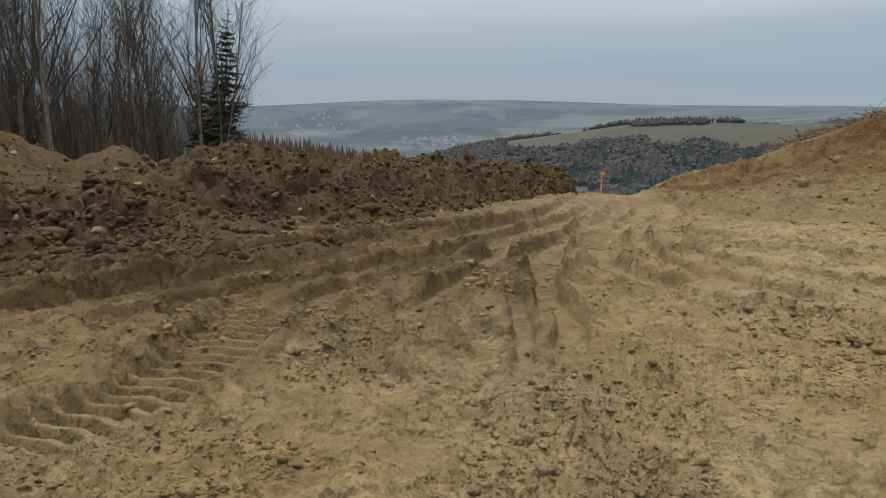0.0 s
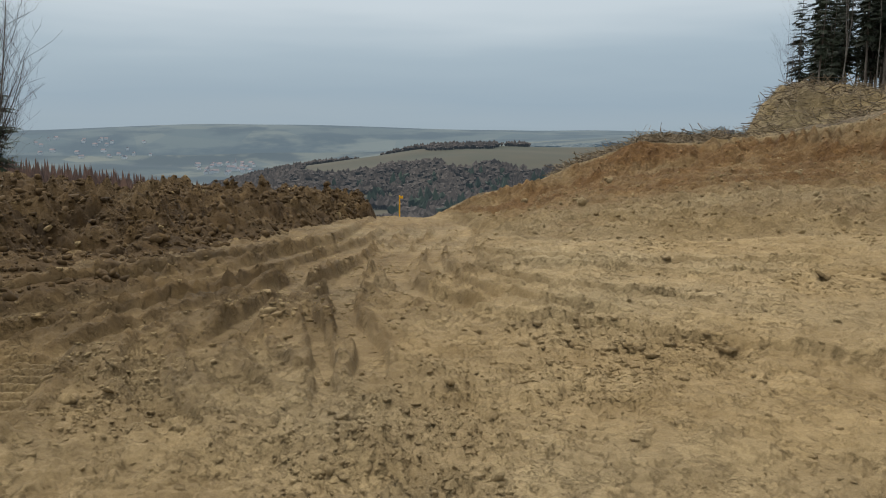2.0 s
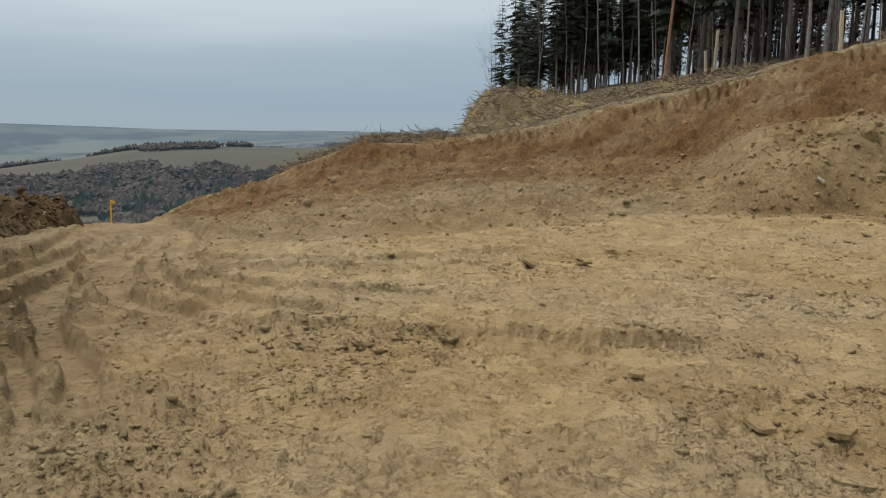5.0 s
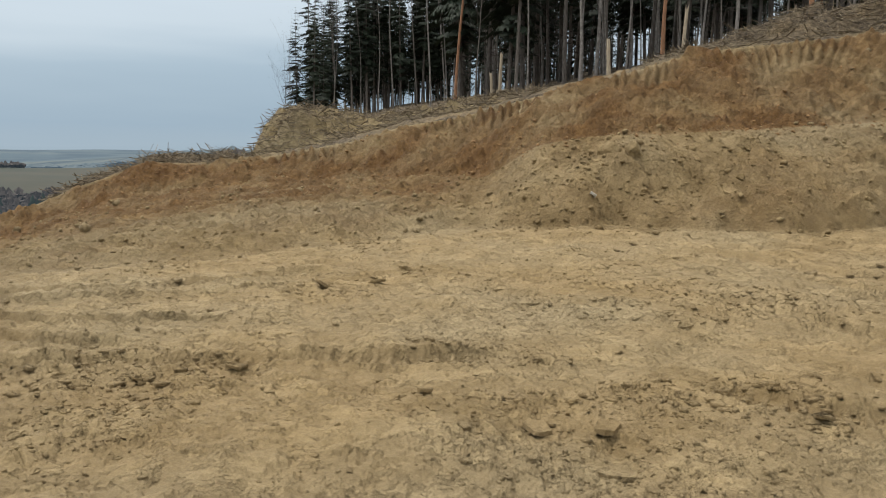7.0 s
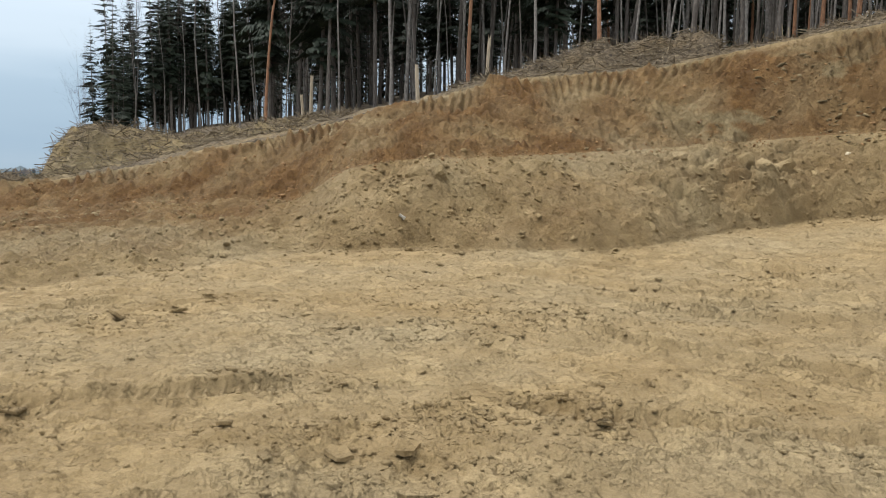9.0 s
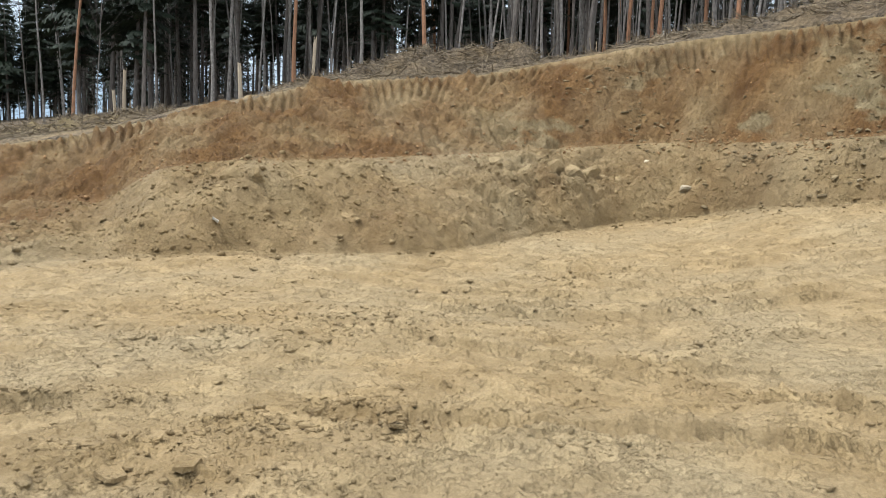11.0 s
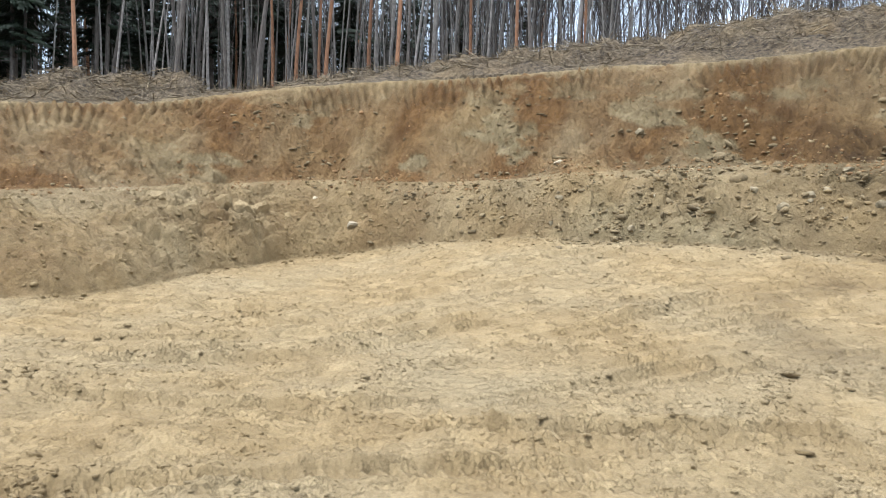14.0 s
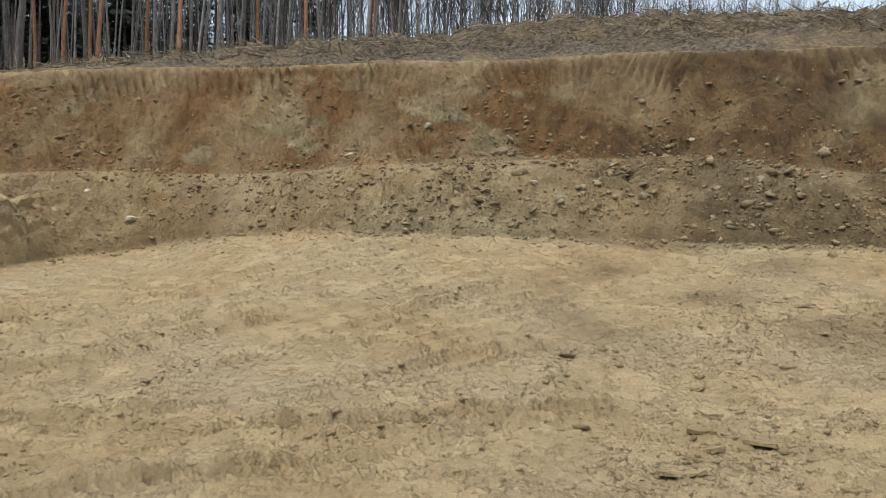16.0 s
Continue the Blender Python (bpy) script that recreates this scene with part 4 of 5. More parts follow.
young = [spruce(rng, 10, 0.09, 0.08, 0.15, 0.45), spruce(rng, 17, 0.12, 0.25, 0.10, 0.45)]
spots = []
for k in range(200):
    spots.append((rng.uniform(47, 96) if k % 7 else rng.uniform(96, 105), rng.uniform(56, 88), rng.uniform(0.7, 1.2), k % 2))
joined_trees(young, spots, "deep_spruces", "dark spruces deep in the wood", 19)
discard(young)
light = [bare_tree(rng, h, g, b, f, s, 11, 4, 2) for h, g, b, f, s in ((19, 0.08, BARK_PALE, 0.3, 0.35), (17, 0.055, BARK_PALE, 0.2, 0.35), (18, 0.07, BARK_GREY, 0.2, 0.4))]
spots = []
for k in range(280):
    spots.append((rng.uniform(50, 84) if k % 4 == 0 else rng.uniform(84, 114), rng.uniform(56, 92), rng.uniform(0.85, 1.15), rng.randrange(3)))
for k in range(520):
    h = rng.uniform(96, 152)
    spots.append((h, rng.uniform(37, 59), rng.uniform(0.6, 0.85) * (1 - 0.6 * float(step(h, 116, 137))), rng.randrange(3)))
joined_trees(light, [(rng.uniform(-46, -15.8), rng.uniform(44, 84), rng.uniform(0.5, 0.8), rng.randrange(1, 3)) for _ in range(330)], "deep_grove", "grey leafless trees deep in the grove", 29)
joined_trees(light, spots, "deep_wood", "thin leafless trees deep in the wood", 9)
discard(grove + firs + stems + light)

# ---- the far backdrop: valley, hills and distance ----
# bluish haze of the distance, which the far materials carry as emission
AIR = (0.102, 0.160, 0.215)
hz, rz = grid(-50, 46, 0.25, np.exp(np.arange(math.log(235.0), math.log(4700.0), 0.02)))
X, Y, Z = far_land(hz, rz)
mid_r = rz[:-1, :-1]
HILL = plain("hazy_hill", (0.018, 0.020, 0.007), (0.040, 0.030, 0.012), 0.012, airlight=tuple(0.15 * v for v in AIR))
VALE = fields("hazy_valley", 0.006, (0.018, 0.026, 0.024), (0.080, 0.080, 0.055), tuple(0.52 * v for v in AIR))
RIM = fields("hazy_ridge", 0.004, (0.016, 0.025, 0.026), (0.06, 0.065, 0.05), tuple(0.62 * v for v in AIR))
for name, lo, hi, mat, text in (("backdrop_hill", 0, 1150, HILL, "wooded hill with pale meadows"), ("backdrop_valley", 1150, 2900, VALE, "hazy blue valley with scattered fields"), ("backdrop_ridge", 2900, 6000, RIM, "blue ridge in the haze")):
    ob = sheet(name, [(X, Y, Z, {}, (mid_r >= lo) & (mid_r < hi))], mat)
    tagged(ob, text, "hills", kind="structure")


def tufts(name, heads, dists, heights, wide, mat, label, seed):
    """Far trees as one mesh of small ragged crowns."""
    q = np.random.RandomState(seed)
    n = len(heads)
    px, py, pz = far_land(heads[None], dists[None])
    base = np.stack([px[0], py[0], pz[0]], -1)
    ring = np.linspace(0, 2 * np.pi, 6)[:-1]
    unit = np.concatenate([[[0, 0, -0.05]], np.stack([np.cos(ring), np.sin(ring), 0 * ring + 0.62], -1), [[0, 0, 1.0]]])
    v = unit[None] * np.stack([heights * wide, heights * wide, heights], -1)[:, None] * (1 + 0.25 * q.randn(n, 7, 1).clip(-1.5, 1.5)) + base[:, None]
    f = [(0, 1 + (k + 1) % 5, 1 + k) for k in range(5)] + [(6, 1 + k, 1 + (k + 1) % 5) for k in range(5)]
    faces = (np.array(f)[None] + (np.arange(n) * 7)[:, None, None]).reshape(-1, 3)
    ob = from_lists(name, v.reshape(-1, 3).tolist(), faces.tolist(), mat, smooth=False)
    tagged(ob, label, "woodland", kind="stuff")


# the far trees glow faintly too, in place of haze before them
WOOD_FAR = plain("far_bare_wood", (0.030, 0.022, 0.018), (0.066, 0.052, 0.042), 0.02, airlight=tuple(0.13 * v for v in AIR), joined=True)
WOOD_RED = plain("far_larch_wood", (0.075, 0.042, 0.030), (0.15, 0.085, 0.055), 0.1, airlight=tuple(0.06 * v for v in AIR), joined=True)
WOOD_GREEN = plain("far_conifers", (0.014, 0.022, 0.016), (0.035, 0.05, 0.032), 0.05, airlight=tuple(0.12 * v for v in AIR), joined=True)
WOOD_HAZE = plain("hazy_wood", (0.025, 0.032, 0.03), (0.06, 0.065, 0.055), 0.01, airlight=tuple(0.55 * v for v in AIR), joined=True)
q = np.random.RandomState(77)
h, d = q.uniform(-16, -0.5, 9000), q.uniform(225, 340, 9000)
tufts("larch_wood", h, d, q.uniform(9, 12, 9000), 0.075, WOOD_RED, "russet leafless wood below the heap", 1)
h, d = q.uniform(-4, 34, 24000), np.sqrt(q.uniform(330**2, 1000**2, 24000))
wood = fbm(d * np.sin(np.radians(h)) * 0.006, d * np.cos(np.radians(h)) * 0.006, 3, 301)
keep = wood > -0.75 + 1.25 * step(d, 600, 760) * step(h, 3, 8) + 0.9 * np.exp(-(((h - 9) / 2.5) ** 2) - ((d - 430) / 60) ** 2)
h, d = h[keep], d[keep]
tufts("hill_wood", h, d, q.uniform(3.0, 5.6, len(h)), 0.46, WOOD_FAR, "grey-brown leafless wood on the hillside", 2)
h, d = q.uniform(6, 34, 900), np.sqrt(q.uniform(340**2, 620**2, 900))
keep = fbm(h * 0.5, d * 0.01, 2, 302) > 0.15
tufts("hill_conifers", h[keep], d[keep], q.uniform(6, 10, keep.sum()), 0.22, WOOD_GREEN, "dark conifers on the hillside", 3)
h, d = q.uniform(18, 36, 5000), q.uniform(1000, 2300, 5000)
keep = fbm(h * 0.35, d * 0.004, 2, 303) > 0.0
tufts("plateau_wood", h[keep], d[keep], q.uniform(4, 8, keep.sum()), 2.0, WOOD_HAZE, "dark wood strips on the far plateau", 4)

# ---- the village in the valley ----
# walls and roofs carry the same haze as a bluish glow
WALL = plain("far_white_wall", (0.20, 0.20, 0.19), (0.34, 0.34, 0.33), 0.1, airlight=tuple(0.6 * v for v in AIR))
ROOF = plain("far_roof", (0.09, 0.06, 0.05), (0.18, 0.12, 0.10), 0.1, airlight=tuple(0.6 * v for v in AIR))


def house(w, dep, high, tower=0.0):
    root = new("house" if not tower else "church")
    bm = bmesh.new()
    bmesh.ops.create_cube(bm, size=1.0, matrix=Matrix.Translation((0, 0, high / 2 - 1)) @ Matrix.Diagonal((w, dep, high + 2, 1)))
    part("wall", bm, WALL, root)
    bm = bmesh.new()
    a = [bm.verts.new((sx * w * 0.55, sy * dep * 0.58, high)) for sx, sy in ((-1, -1), (1, -1), (1, 1), (-1, 1))]
    b = [bm.verts.new((sx * w * 0.55, 0, high + dep * 0.5)) for sx in (-1, 1)]
    for f in ((a[0], a[1], b[1], b[0]), (a[2], a[3], b[0], b[1]), (a[1], a[2], b[1]), (a[3], a[0], b[0]), (a[3], a[2], a[1], a[0])):
        bm.faces.new(f)
    part("roof", bm, ROOF, root)
    if tower:
        bm = bmesh.new()
        bmesh.ops.create_cube(bm, size=1.0, matrix=Matrix.Translation((w * 0.6, 0, tower / 2)) @ Matrix.Diagonal((5, 5, tower, 1)))
        part("tower", bm, WALL, root)
        bm = bmesh.new()
        bmesh.ops.create_cone(bm, cap_ends=True, segments=4, radius1=4, radius2=0.2, depth=12, matrix=Matrix.Translation((w * 0.6, 0, tower + 6)))
        part("spire", bm, ROOF, root)
    return root


kinds = [house(12, 9, 6), house(16, 10, 6), house(10, 9, 8)]
for n_ in range(56):
    head, dist = (q.uniform(-13, -5), q.uniform(2850, 3250)) if n_ < 26 else (q.normal(-1.2, 1.3), q.uniform(2380, 2700))
    px, py, pz = (float(v[0, 0]) for v in far_land(np.array([[head]]), np.array([[dist]])))
    ob = copy_thing(kinds[n_ % 3], pose(px, py, pz, 0, 0, q.uniform(0, 180)))
    tagged(ob, "small white house with a dark gabled roof", "house", "houses of the village")
church = house(24, 12, 10, 24)
px, py, pz = (float(v[0, 0]) for v in far_land(np.array([[-0.6]]), np.array([[2480.0]])))
church.matrix_world = pose(px, py, pz, 0, 0, 15)
tagged(church, "white church with a spire in the valley", "church")
discard(kinds)


# ---- loose stones, clods and sticks ----
ICO = bmesh.new()
bmesh.ops.create_icosphere(ICO, subdivisions=1, radius=1.0)
ICO_V = np.array([tuple(v.co) for v in ICO.verts])
ICO_F = np.array([[v.index for v in f.verts] for f in ICO.faces])
ICO.free()


def scatter(name, places, sizes, flat, tilt, mat, label, category, seed, sink=0.25):
    """Many small angular lumps as one mesh."""
    rs = np.random.RandomState(seed)
    n = len(places)
    v = ICO_V[None] * (1 + 0.32 * rs.randn(n, len(ICO_V), 1).clip(-1.6, 1.6))
    v = v * (sizes[:, None, None] * np.stack([rs.uniform(0.7, 1.3, n), rs.uniform(0.5, 1.0, n), rs.uniform(0.6, 1.1, n) * flat], -1)[:, None])
    a, b = rs.uniform(0, 2 * np.pi, n), rs.normal(0, tilt, n)
    ca, sa, cb, sb = (f[:, None] for f in (np.cos(a), np.sin(a), np.cos(b), np.sin(b)))
    X, Y, Z = v[..., 0], v[..., 1] * cb - v[..., 2] * sb, v[..., 1] * sb + v[..., 2] * cb
    v = np.stack([X * ca - Y * sa, X * sa + Y * ca, Z], -1) + places[:, None]
    v[..., 2] += (flat * sizes * (0.6 - sink))[:, None]
    verts = v.reshape(-1, 3)
    faces = (ICO_F[None] + (np.arange(n) * len(ICO_V))[:, None, None]).reshape(-1, 3)
    me = bpy.data.meshes.new(name)
    me.vertices.add(len(verts))
    me.vertices.foreach_set("co", verts.ravel())
    me.loops.add(faces.size)
    me.loops.foreach_set("vertex_index", faces.ravel().astype(np.int32))
    me.polygons.add(len(faces))
    me.polygons.foreach_set("loop_start", np.arange(0, faces.size, 3, dtype=np.int32))
    me.update(calc_edges=True)
    me.materials.append(mat)
    if mat is SOIL:
        bare_soil(me)
    return tagged(new(name, me), label, category, kind="stuff")


def strewn(rs, count, h0, h1, chance, r_of):
    """Random places on the land, kept where chance says."""
    out = []
    while sum(len(o) for o in out) < count:
        head = rs.uniform(h0, h1, count)
        r = r_of(rs, head)
        px, py = r * np.sin(np.radians(head)), r * np.cos(np.radians(head))
        ok = rs.uniform(0, 1, count) < chance(head, r, px, py)
        head, r = head[ok], r[ok]
        px, py, pz, _ = land(head[None], r[None])
        out.append(np.stack([px[0], py[0], pz[0]], -1))
    return np.concatenate(out)[:count]


def patchy(head, r, px, py):
    a = step(perlin(px * 1.1, py * 1.1, 61), 0.05, 0.4) * (0.25 + step(fbm(px * 0.32, py * 0.32, 3, 50), -0.1, 0.35))
    for cx, cy, size in CRUSTS + CRUMBLES:
        a = np.maximum(a, 1 - step(np.hypot(px - cx, py - cy), 0.5 * size, 1.2 * size))
    return np.clip(0.03 + a + 0.07 * (1 - step(head, 6, 26)), 0, 1)


def floor_r(rs, head):
    return 2.2 * ((at(TOE_D, head) - 0.3) / 2.2) ** rs.uniform(0, 1, head.shape)


rs = np.random.RandomState(11)
p = strewn(rs, 7500, -38, 146, patchy, floor_r)
scatter("dry_clods", p, np.exp(rs.normal(-4.85, 0.5, len(p))), 0.5, 0.5, SOIL, "crumbled dry clay clods on the floor", "clay clods", 12)


def chips(name, places, sizes, tilt, mat, label, seed):
    """Curled plates of dried crust: five-cornered, one edge lifted off the ground."""
    q = np.random.RandomState(seed)
    n = len(places)
    ang = np.arange(5) * 2 * np.pi / 5 + q.uniform(-0.45, 0.45, (n, 5))
    rad = q.uniform(0.6, 1.25, (n, 5)) * sizes[:, None]
    flatv = np.stack([np.cos(ang) * rad, np.sin(ang) * rad * 0.75, 0.10 * q.randn(n, 5) * sizes[:, None]], -1)
    thick = np.zeros((n, 1, 3))
    thick[:, 0, 2] = 0.06 * sizes + 0.003
    v = np.concatenate([flatv + thick, flatv * 0.9 - 2 * thick], 1)
    b, a = np.abs(q.normal(0.04, tilt, n))[:, None], q.uniform(0, 2 * np.pi, n)[:, None]
    X, Z = v[..., 0] * np.cos(b) - v[..., 2] * np.sin(b), v[..., 0] * np.sin(b) + v[..., 2] * np.cos(b)
    Z = Z + sizes[:, None] * np.sin(b) * 0.7
    v = np.stack([X * np.cos(a) - v[..., 1] * np.sin(a), X * np.sin(a) + v[..., 1] * np.cos(a), Z], -1) + places[:, None]
    faces = [(0, 1, 2, 3, 4)] + [(k, k + 5, (k + 1) % 5 + 5, (k + 1) % 5) for k in range(5)]
    verts = v.reshape(-1, 3)
    sizes_ = np.array([len(f) for f in faces])
    flat = np.concatenate([np.array(f) for f in faces])
    loops = (flat[None] + (np.arange(n) * 10)[:, None]).ravel()
    starts = (np.concatenate([[0], np.cumsum(sizes_)[:-1]])[None] + (np.arange(n) * len(flat))[:, None]).ravel()
    me = bpy.data.meshes.new(name)
    me.vertices.add(len(verts))
    me.vertices.foreach_set("co", verts.ravel())
    me.loops.add(len(loops))
    me.loops.foreach_set("vertex_index", loops.astype(np.int32))
    me.polygons.add(len(starts))
    me.polygons.foreach_set("loop_start", starts.astype(np.int32))
    me.update(calc_edges=True)
    me.materials.append(mat)
    if mat is SOIL:
        bare_soil(me)
    return tagged(new(name, me), label, "clay flakes", kind="stuff")


def even_r(rs, head):
    return 5.0 + (at(TOE_D, head) - 5.2) * rs.uniform(0, 1, head.shape)


p = strewn(rs, 5000, -20, 146, patchy, floor_r)
chips("clay_flakes", p, np.exp(rs.normal(-4.25, 0.5, len(p))), 0.08, SOIL, "curled flakes of dried clay crust", 13)
p = strewn(rs, 5500, -20, 146, patchy, even_r)
chips("clay_flakes", p, np.exp(rs.normal(-3.75, 0.5, len(p))), 0.09, SOIL, "lifted flakes of dry crust further off", 18)
p = strewn(rs, 3200, -38, 24, patchy, floor_r)
scatter("rut_clods", p, np.exp(rs.normal(-4.5, 0.5, len(p))), 0.5, 0.5, SOIL, "crumbled brown clods beside the ruts", "clay clods", 14)


def bank_r(rs, head):
    td, bd = at(TOE_D, head), at(BENCH_D, head)
    return td - 0.1 + (bd - td) * rs.uniform(0, 1, head.shape) + 0.45 * rs.normal(0, 1, head.shape)


def face_r(rs, head):
    bd, cd = at(BENCH_D, head), at(CREST_D, head)
    return bd - 0.3 + (cd - bd) * 0.9 * rs.uniform(0, 1, head.shape) ** 1.5


p = strewn(rs, 5200, 17, 146, lambda h, r, a, b: 0.35 + 0.6 * step(perlin(a * 0.6, b * 0.6, 200), 0, 0.4), bank_r)
scatter("bank_rubble", p, np.exp(rs.normal(-3.75, 0.5, len(p))), 0.75, 0.5, SOIL, "clay and marl rubble on the lower slope", "rubble", 15)
p = strewn(rs, 3600, 24, 146, lambda h, r, a, b: 0.25 + 0.7 * step(perlin(a * 0.6, b * 0.6, 201), 0, 0.4), face_r)
scatter("red_rubble", p, np.exp(rs.normal(-3.9, 0.45, len(p))), 0.75, 0.5, CLOD_RED, "crumbs of red clay on the cut face", "rubble", 16)


def marl(head, r, px, py):
    arc, z = np.radians(head) * 19, 0.55 * (r - 17) + 2
    return 0.08 + 0.9 * step(fbm(arc * 0.34 + 0.2 * z, z * 0.7, 5, 73, 0.65), 0.05, 0.35) * step(head, 74, 90)


p = strewn(rs, 1100, 74, 146, marl, face_r)
scatter("marl_rubble", p, np.exp(rs.normal(-3.1, 0.45, len(p))), 0.42, 0.7, CLOD_MARL, "angular grey marl stones in the cut face", "rubble", 20, 0.85)
p = strewn(rs, 850, 92, 146, lambda h, r, a, b: 0.1 + 0.9 * step(fbm(a * 0.5, b * 0.5, 2, 21), -0.2, 0.3), bank_r)
scatter("marl_rubble", p, np.exp(rs.normal(-3.05, 0.5, len(p))), 0.42, 0.7, CLOD_MARL, "angular grey marl stones on the lower slope", "rubble", 21, 0.85)


def on_shape(rs, count, h0, h1, r_of, shape, chance):
    head = rs.uniform(h0, h1, count)
    r = r_of(rs, head)
    px, py = r * np.sin(np.radians(head)), r * np.cos(np.radians(head))
    top = shape(head[None], r[None], px[None], py[None])[0]
    ok = (rs.uniform(0, 1, count) < chance(head, r, px, py))
    return np.stack([px, py, top], -1)[ok]


p = on_shape(rs, 9000, -45, 9, lambda q, h: at(BERM_FOOT, h) + (at(BERM_D, h) + 0.3 - at(BERM_FOOT, h)) * q.uniform(-0.05, 1, h.shape), berm, lambda h, r, a, b: 1 - 0.8 * step(-h, 13, 22) * step((r - at(BERM_FOOT, h)) / (at(BERM_D, h) - at(BERM_FOOT, h)), 0.35, 0.6))
scatter("heap_clods", p, np.exp(rs.normal(-3.7, 0.5, len(p))), 0.8, 0.5, CLOD_DARK, "dark broken clods on the earth heap", "clay clods", 17)

p = on_shape(rs, 1100, -45, 9, lambda q, h: at(BERM_FOOT, h) + (at(BERM_D, h) + 0.2 - at(BERM_FOOT, h)) * q.uniform(-0.05, 1, h.shape), berm, lambda h, r, a, b: 1 - 0.85 * step(-h, 13, 22) * step((r - at(BERM_FOOT, h)) / (at(BERM_D, h) - at(BERM_FOOT, h)), 0.35, 0.6))
scatter("heap_lumps", p, np.exp(rs.normal(-2.95, 0.4, len(p))), 0.8, 0.5, CLOD_DARK, "large broken lumps of clay on the earth heap", "clay clods", 19, 0.5)


# angular boulders: a ball cut by random planes
def boulder_mesh(name, seed, mat, cuts=14):
    r = random.Random(seed)
    bm = bmesh.new()
    bmesh.ops.create_icosphere(bm, subdivisions=3, radius=1.0)
    planes = [(Vector((r.gauss(0, 1), r.gauss(0, 1), r.gauss(0, 1))).normalized(), r.uniform(0.38, 0.7)) for _ in range(cuts)]
    for v in bm.verts:
        d = v.co.normalized()
        reach = min([1.0] + [k / d.dot(n) for n, k in planes if d.dot(n) > 0.05])
        v.co = d * reach * (1 + 0.05 * noise.noise(d * 3 + Vector((seed, 0, 0))))
    me = bpy.data.meshes.new(name)
    bm.to_mesh(me)
    bm.free()
    me.materials.append(mat)
    if mat is SOIL:
        bare_soil(me)
    return me


ROCKS = [boulder_mesh("boulder", k, SOIL) for k in range(6)]
GREYS = [boulder_mesh("boulder", 10 + k, STONE_GREY) for k in range(5)]
PALES = [boulder_mesh("boulder", 20 + k, STONE_PALE) for k in range(2)]


def boulder(meshes, head, r, size, k, label, group="boulders of the bank", sink=0.75):
    rr = random.Random(k)
    px, py = r * math.sin(radians(head)), r * math.cos(radians(head))
    ob = new("boulder", meshes[k % len(meshes)])
    ob.matrix_world = pose(px, py, ground_at(px, py) + size * (0.5 - sink), rr.uniform(-25, 25), rr.uniform(-25, 25), rr.uniform(0, 360)) @ Matrix.Diagonal((size * rr.uniform(0.8, 1.2), size * rr.uniform(0.7, 1.0), size * rr.uniform(0.55, 0.85), 1))
    tagged(ob, label, "boulder", group)


k = 0
for head, r, size in ((58.4, 15.8, 0.24), (60.2, 15.3, 0.34), (61.4, 15.2, 0.32), (59.0, 15.1, 0.16), (57.2, 15.6, 0.18), (62.4, 14.6, 0.15), (60.8, 14.3, 0.13)):
    boulder(ROCKS, head, r, size, k, "rounded clay-smeared boulder on the spoil slope")
    k += 1
for head, r, size in ((81.0, 19.0, 0.42), (82.0, 18.9, 0.5), (83.2, 19.2, 0.55), (84.2, 19.4, 0.45), (85.0, 19.7, 0.34), (80.2, 18.3, 0.3), (79.0, 18.0, 0.26), (78.0, 18.4, 0.35), (82.6, 18.2, 0.22), (84.4, 18.8, 0.2), (75.0, 17.2, 0.25), (74.2, 17.5, 0.3), (86.4, 19.6, 0.22)):
    boulder(ROCKS, head, r, size, k, "angular block of jointed clay rock with dark gaps", sink=0.8)
    k += 1
for head, r, size in ((105.2, 17.2, 0.17), (110.3, 19.0, 0.26), (121.0, 16.9, 0.3), (122.0, 17.0, 0.26), (123.0, 17.6, 0.24), (119.4, 16.7, 0.28), (117.8, 16.9, 0.26), (115.2, 17.1, 0.2), (112.4, 17, 0.18), (126.3, 18.9, 0.14), (128, 18.2, 0.16), (131, 18.0, 0.2), (129.6, 17.0, 0.2), (132.4, 17.2, 0.2), (136, 17.4, 0.18), (125, 16.6, 0.2)):
    boulder(GREYS, head, r, 0.7 * size, k, "grey-green marl boulder stuck in the bank")
    k += 1
for head, r, size in ((91.0, 19.5, 0.22), (104.9, 18.6, 0.14), (88.2, 20.2, 0.16), (111.9, 16.9, 0.13)):
    boulder(PALES, head, r, size, k, "pale bare stone in the bank")
    k += 1
for _ in range(70):
    head = rs.uniform(54, 144)
    t = rs.uniform(0, 1) ** 1.5
    boulder(GREYS if head > 98 else ROCKS, head, at(TOE_D, head) + 0.15 + (at(BENCH_D, head) - at(TOE_D, head)) * t, float(np.exp(rs.normal(-2.7, 0.4))), k, "grey marl stone on the slope" if head > 98 else "clay-smeared stone on the slope", "stones of the slope")
    k += 1
for _ in range(45):
    head = rs.uniform(-36, 8)
    fd, cd = at(BERM_FOOT, head), at(BERM_D, head)
    r = fd + (cd - fd) * rs.uniform(0, 1)
    px, py = r * math.sin(radians(head)), r * math.cos(radians(head))
    size = float(np.exp(rs.normal(-2.6, 0.35)))
    top = float(berm(*(np.array([[v]]) for v in (head, r, px, py)))[0, 0])
    ob = new("stone", ROCKS[k % 6])
    ob.matrix_world = pose(px, py, top + 0.1 * size, rs.uniform(-30, 30), rs.uniform(-30, 30), rs.uniform(0, 360)) @ Matrix.Diagonal((size, size * 0.8, size * 0.7, 1))
    tagged(ob, "clay-caked stone in the earth heap", "stone", "stones of the earth heap")
    k += 1


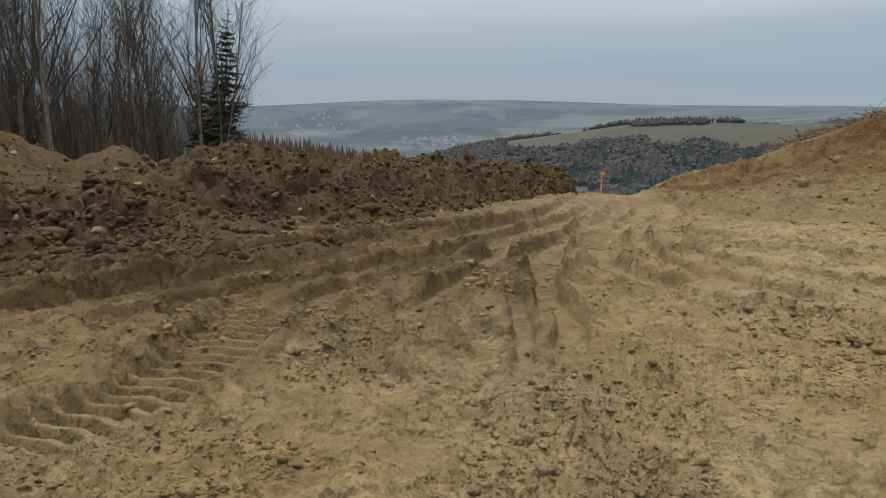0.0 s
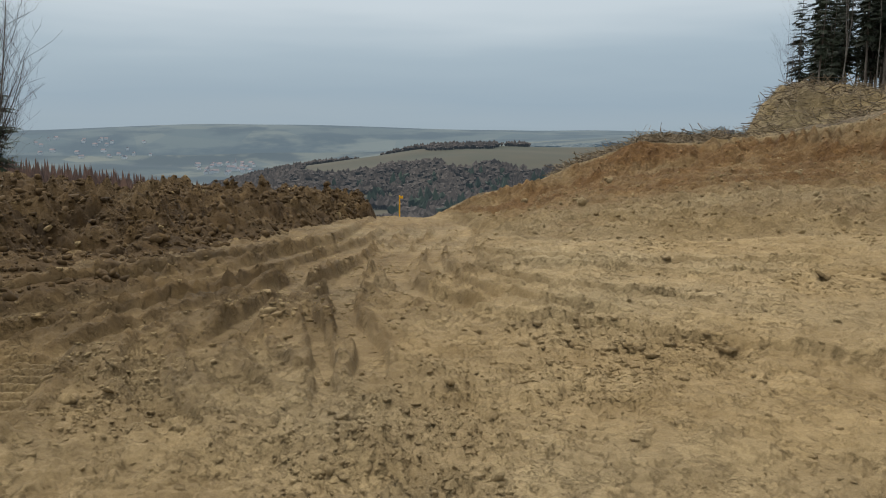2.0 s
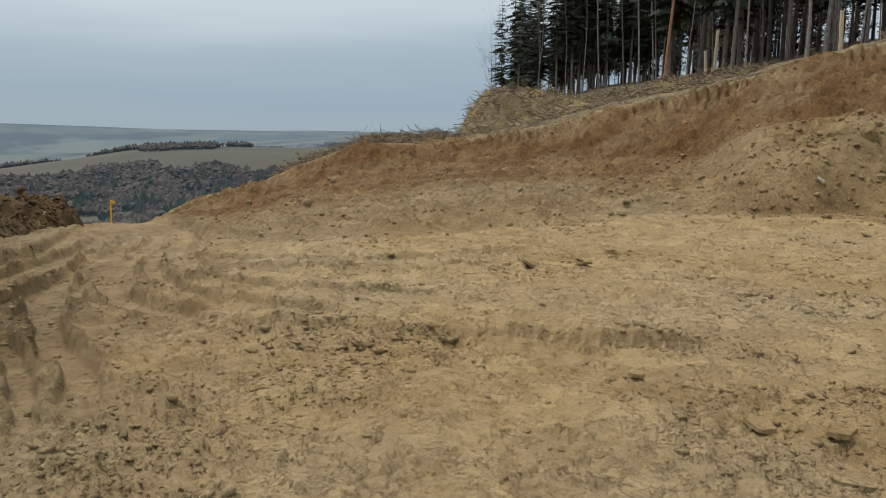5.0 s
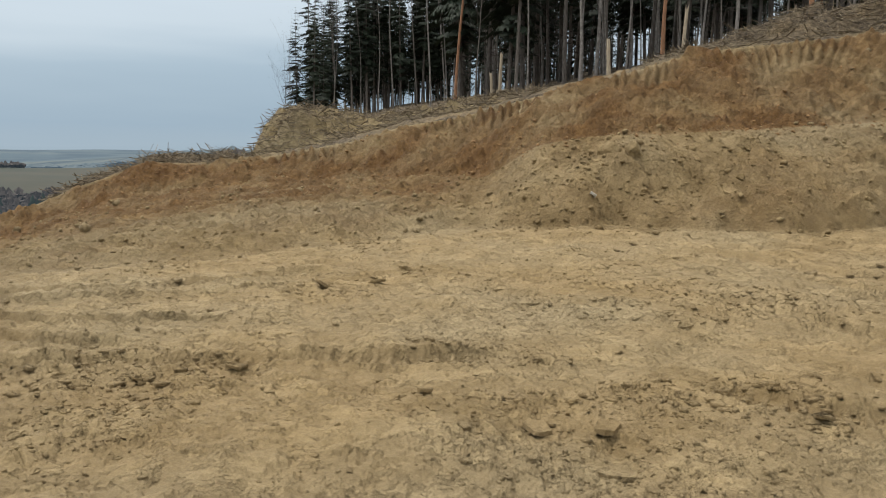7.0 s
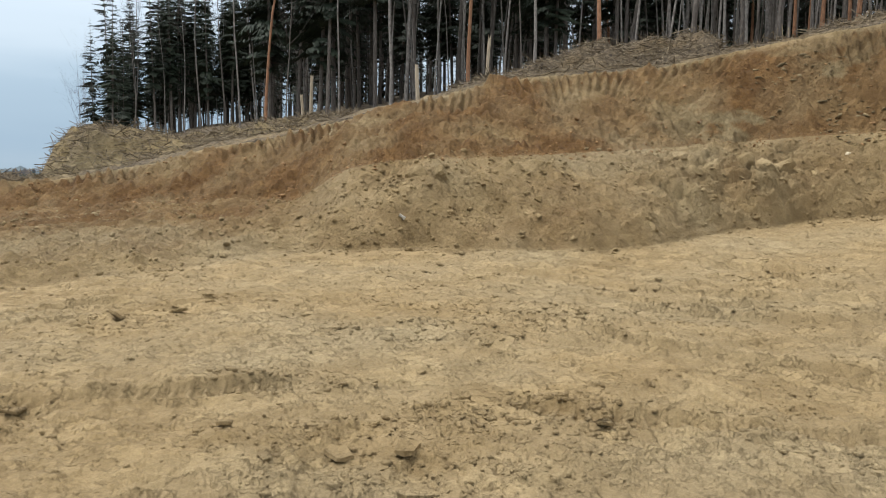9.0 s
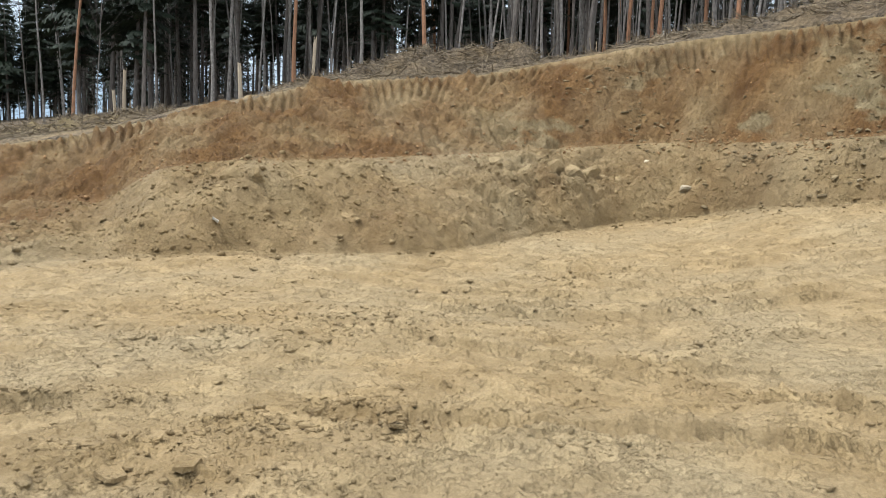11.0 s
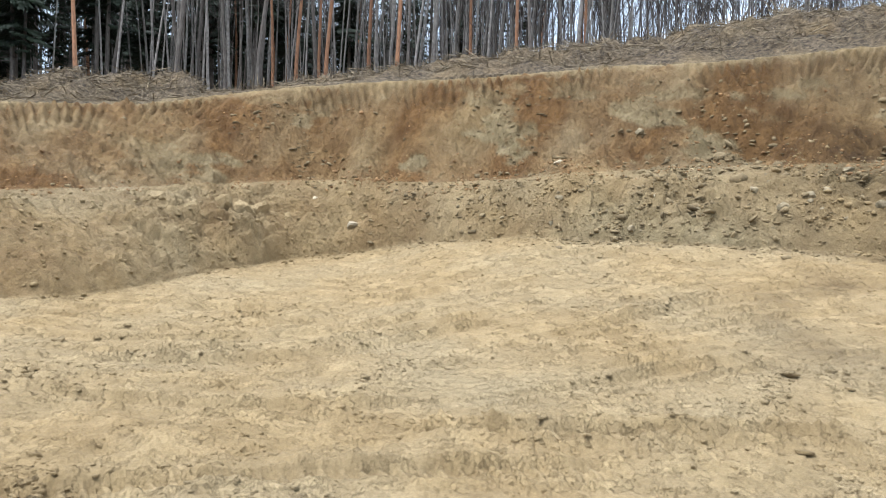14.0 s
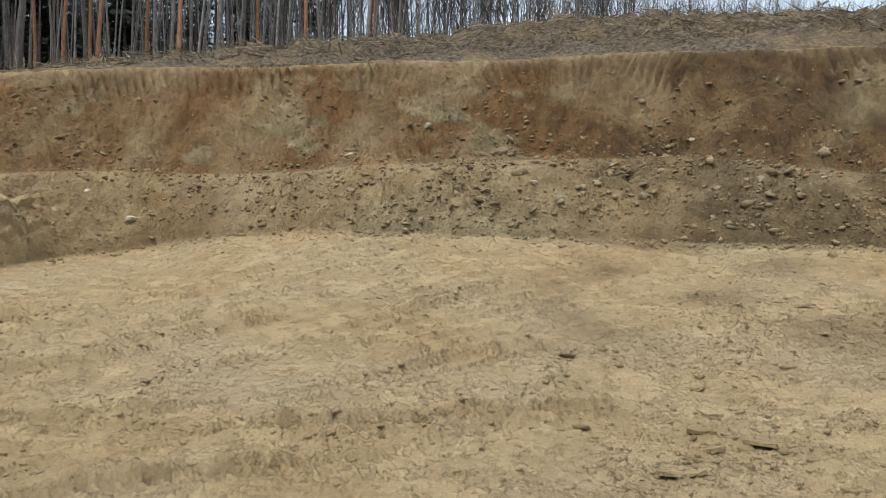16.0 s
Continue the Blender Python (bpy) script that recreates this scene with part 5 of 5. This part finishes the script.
# torn slabs of dry crust
def slab(px, py, size, turn, tip):
    bm = bmesh.new()
    r = random.Random(int(px * 100))
    ring = [Vector((math.cos(a) * r.uniform(0.7, 1.1) * size, math.sin(a) * r.uniform(0.4, 0.7) * size, 0)) for a in np.linspace(0, 2 * math.pi, 10)[:-1]]
    low = [bm.verts.new(v + Vector((0, 0, r.uniform(-0.01, 0.01)))) for v in ring]
    high = [bm.verts.new(v * r.uniform(0.88, 0.98) + Vector((0, 0, 0.022 + r.uniform(0, 0.014)))) for v in ring]
    top = bm.verts.new((0, 0, 0.024))
    for a in range(9):
        b = (a + 1) % 9
        bm.faces.new((low[a], low[b], high[b], high[a]))
        bm.faces.new((high[a], high[b], top))
    bm.faces.new(low[::-1])
    ob = part("clay_slab", bm, SOIL)
    ob.matrix_world = pose(px, py, ground_at(px, py) - 0.004, tip * 0.6, tip * 0.3, turn)
    tagged(ob, "torn slab of dry clay crust lying tilted", "clay slab", "torn clay slabs")


for px, py, size, turn, tip in ((5.11, -4.69, 0.20, 20, 9), (5.45, -4.45, 0.13, 60, -14), (5.0, -4.2, 0.10, 100, 16), (5.9, -4.9, 0.14, 10, -8), (4.75, -3.75, 0.16, 70, 6), (6.6, -5.3, 0.15, 140, 12), (3.77, 2.5, 0.14, 40, 8), (3.6, 1.9, 0.16, 110, -7), (3.95, 2.15, 0.12, 5, 10), (5.35, 1.75, 0.12, 80, 6), (7.4, -7.6, 0.18, 25, 10), (8.6, -8.6, 0.2, 60, 8), (7.8, -8.9, 0.17, 30, -10)):
    slab(px, py, size, turn, tip)

# sticks and chopped brush on the mulch heaps
def sticks(name, count, h0, h1, mids, spread, seed, label):
    q = np.random.RandomState(seed)
    head = q.uniform(h0, h1, count)
    r = mids(head) + spread * q.uniform(-1, 1, count)
    px, py = r * np.sin(np.radians(head)), r * np.cos(np.radians(head))
    top = np.full(count, -99.0)
    for shape in MULCH:
        top = np.maximum(top, shape(head[None], r[None], px[None], py[None])[0])
    base = land(head[None], r[None])[2][0]
    top = np.maximum(top, base)
    verts, faces = [], []
    for a, b, c in zip(px, py, top):
        d = Vector((q.randn(), q.randn(), 0.35 * q.randn())).normalized() * q.uniform(0.12, 0.5)
        o = Vector((a, b, c + q.uniform(-0.02, 0.10)))
        tube(verts, faces, [o - d, o + d], [q.uniform(0.006, 0.02), 0.005], 3)
    ob = from_lists(name, verts, faces, STICKS, smooth=False)
    tagged(ob, label, "brushwood", kind="stuff")


sticks("chopped_brush", 3500, 33, 55, lambda h: 28.5 + 0 * h, 3.0, 41, "chopped pale sticks and straw on the heap")
sticks("chopped_brush", 1300, 22, 34, lambda h: 26.8 + 0 * h, 1.9, 42, "dark chopped roots and sticks")
sticks("chopped_brush", 2200, 62, 82, lambda h: at(CREST_D, h) + 3.2, 2.8, 43, "grey sticks and torn roots on the heap")
sticks("chopped_brush", 6000, 82, 146, lambda h: at(CREST_D, h) + 4.2, 3.0, 44, "brown shredded brush and sticks on the windrow")

# ---- broken trunks at the wood's edge ----
def snag(head, r, height, girth, tip, label):
    bm = bmesh.new()
    q = random.Random(int(head * 10))
    rings = []
    for j in range(6):
        z0 = -0.4 + (height + 0.4) * j / 5
        ring = []
        for s_ in range(9):
            a = 2 * math.pi * s_ / 9
            up = q.uniform(-0.05, 0.3) * height * 0.5 if j == 5 else 0
            rad = girth * (1.15 - 0.05 * j) * q.uniform(0.9, 1.1)
            ring.append(bm.verts.new((rad * math.cos(a), rad * math.sin(a), z0 + up)))
        rings.append(ring)
    for lo, hi in zip(rings, rings[1:]):
        for s_ in range(9):
            bm.faces.new((lo[s_], lo[(s_ + 1) % 9], hi[(s_ + 1) % 9], hi[s_]))
    mid = bm.verts.new((0, 0, height * 0.95))
    for s_ in range(9):
        bm.faces.new((rings[-1][s_], rings[-1][(s_ + 1) % 9], mid))
    ob = part("broken_trunk", bm, WOOD_RAW)
    px, py = r * math.sin(radians(head)), r * math.cos(radians(head))
    ob.matrix_world = pose(px, py, ground_at(px, py), tip, tip * 0.4, 0)
    tagged(ob, label, "tree stump", "broken trunks at the wood's edge")


snag(52.0, 34.0, 1.7, 0.065, 2, "splintered pale broken trunk without bark")
snag(51.5, 34.2, 1.1, 0.06, -3, "short splintered broken trunk")
snag(64.3, 36, 1.9, 0.07, 3, "tall snapped trunk with pale raw wood")
snag(59.5, 34, 1.3, 0.08, -2, "short snapped grey trunk")
snag(71.0, 34, 1.2, 0.10, 4, "stump of a snapped tree")

# ---- marker post by the track ----
post = new("marker_post")
px, py = 34.8 * math.sin(radians(11.2)), 34.8 * math.cos(radians(11.2))
post.location = (px, py, ground_at(px, py))
bm = bmesh.new()
bmesh.ops.create_cone(bm, cap_ends=True, segments=12, radius1=0.03, radius2=0.03, depth=1.9, matrix=Matrix.Translation((0, 0, 0.65)))
part("pole", bm, YELLOW, post)
bm = bmesh.new()
bmesh.ops.create_cube(bm, size=1.0, matrix=Matrix.Translation((0.06, -0.06, 1.52)) @ Matrix.Diagonal((0.17, 0.02, 0.11, 1)))
bmesh.ops.bevel(bm, geom=bm.edges[:], offset=0.006, segments=1, affect="EDGES")
part("plate", bm, YELLOW, post, "small yellow marker plate")
tagged(post, "yellow marker post with a small plate by the track", "post")

# ---- white scrap at the bank's foot ----
bm = bmesh.new()
bmesh.ops.create_grid(bm, x_segments=6, y_segments=4, size=1.0)
for v in bm.verts:
    v.co = Vector((v.co.x * 0.13, v.co.y * 0.06, 0.03 * noise.noise(v.co * 2.0) + 0.03))
bmesh.ops.solidify(bm, geom=bm.faces[:], thickness=0.008)
scrap = part("scrap", bm, WHITE)
px, py = 14.3 * math.sin(radians(58.9)), 14.3 * math.cos(radians(58.9))
scrap.matrix_world = pose(px, py, ground_at(px, py) + 0.05, 35, 15, 40)
tagged(scrap, "crumpled white scrap lying at the foot of the slope", "litter")
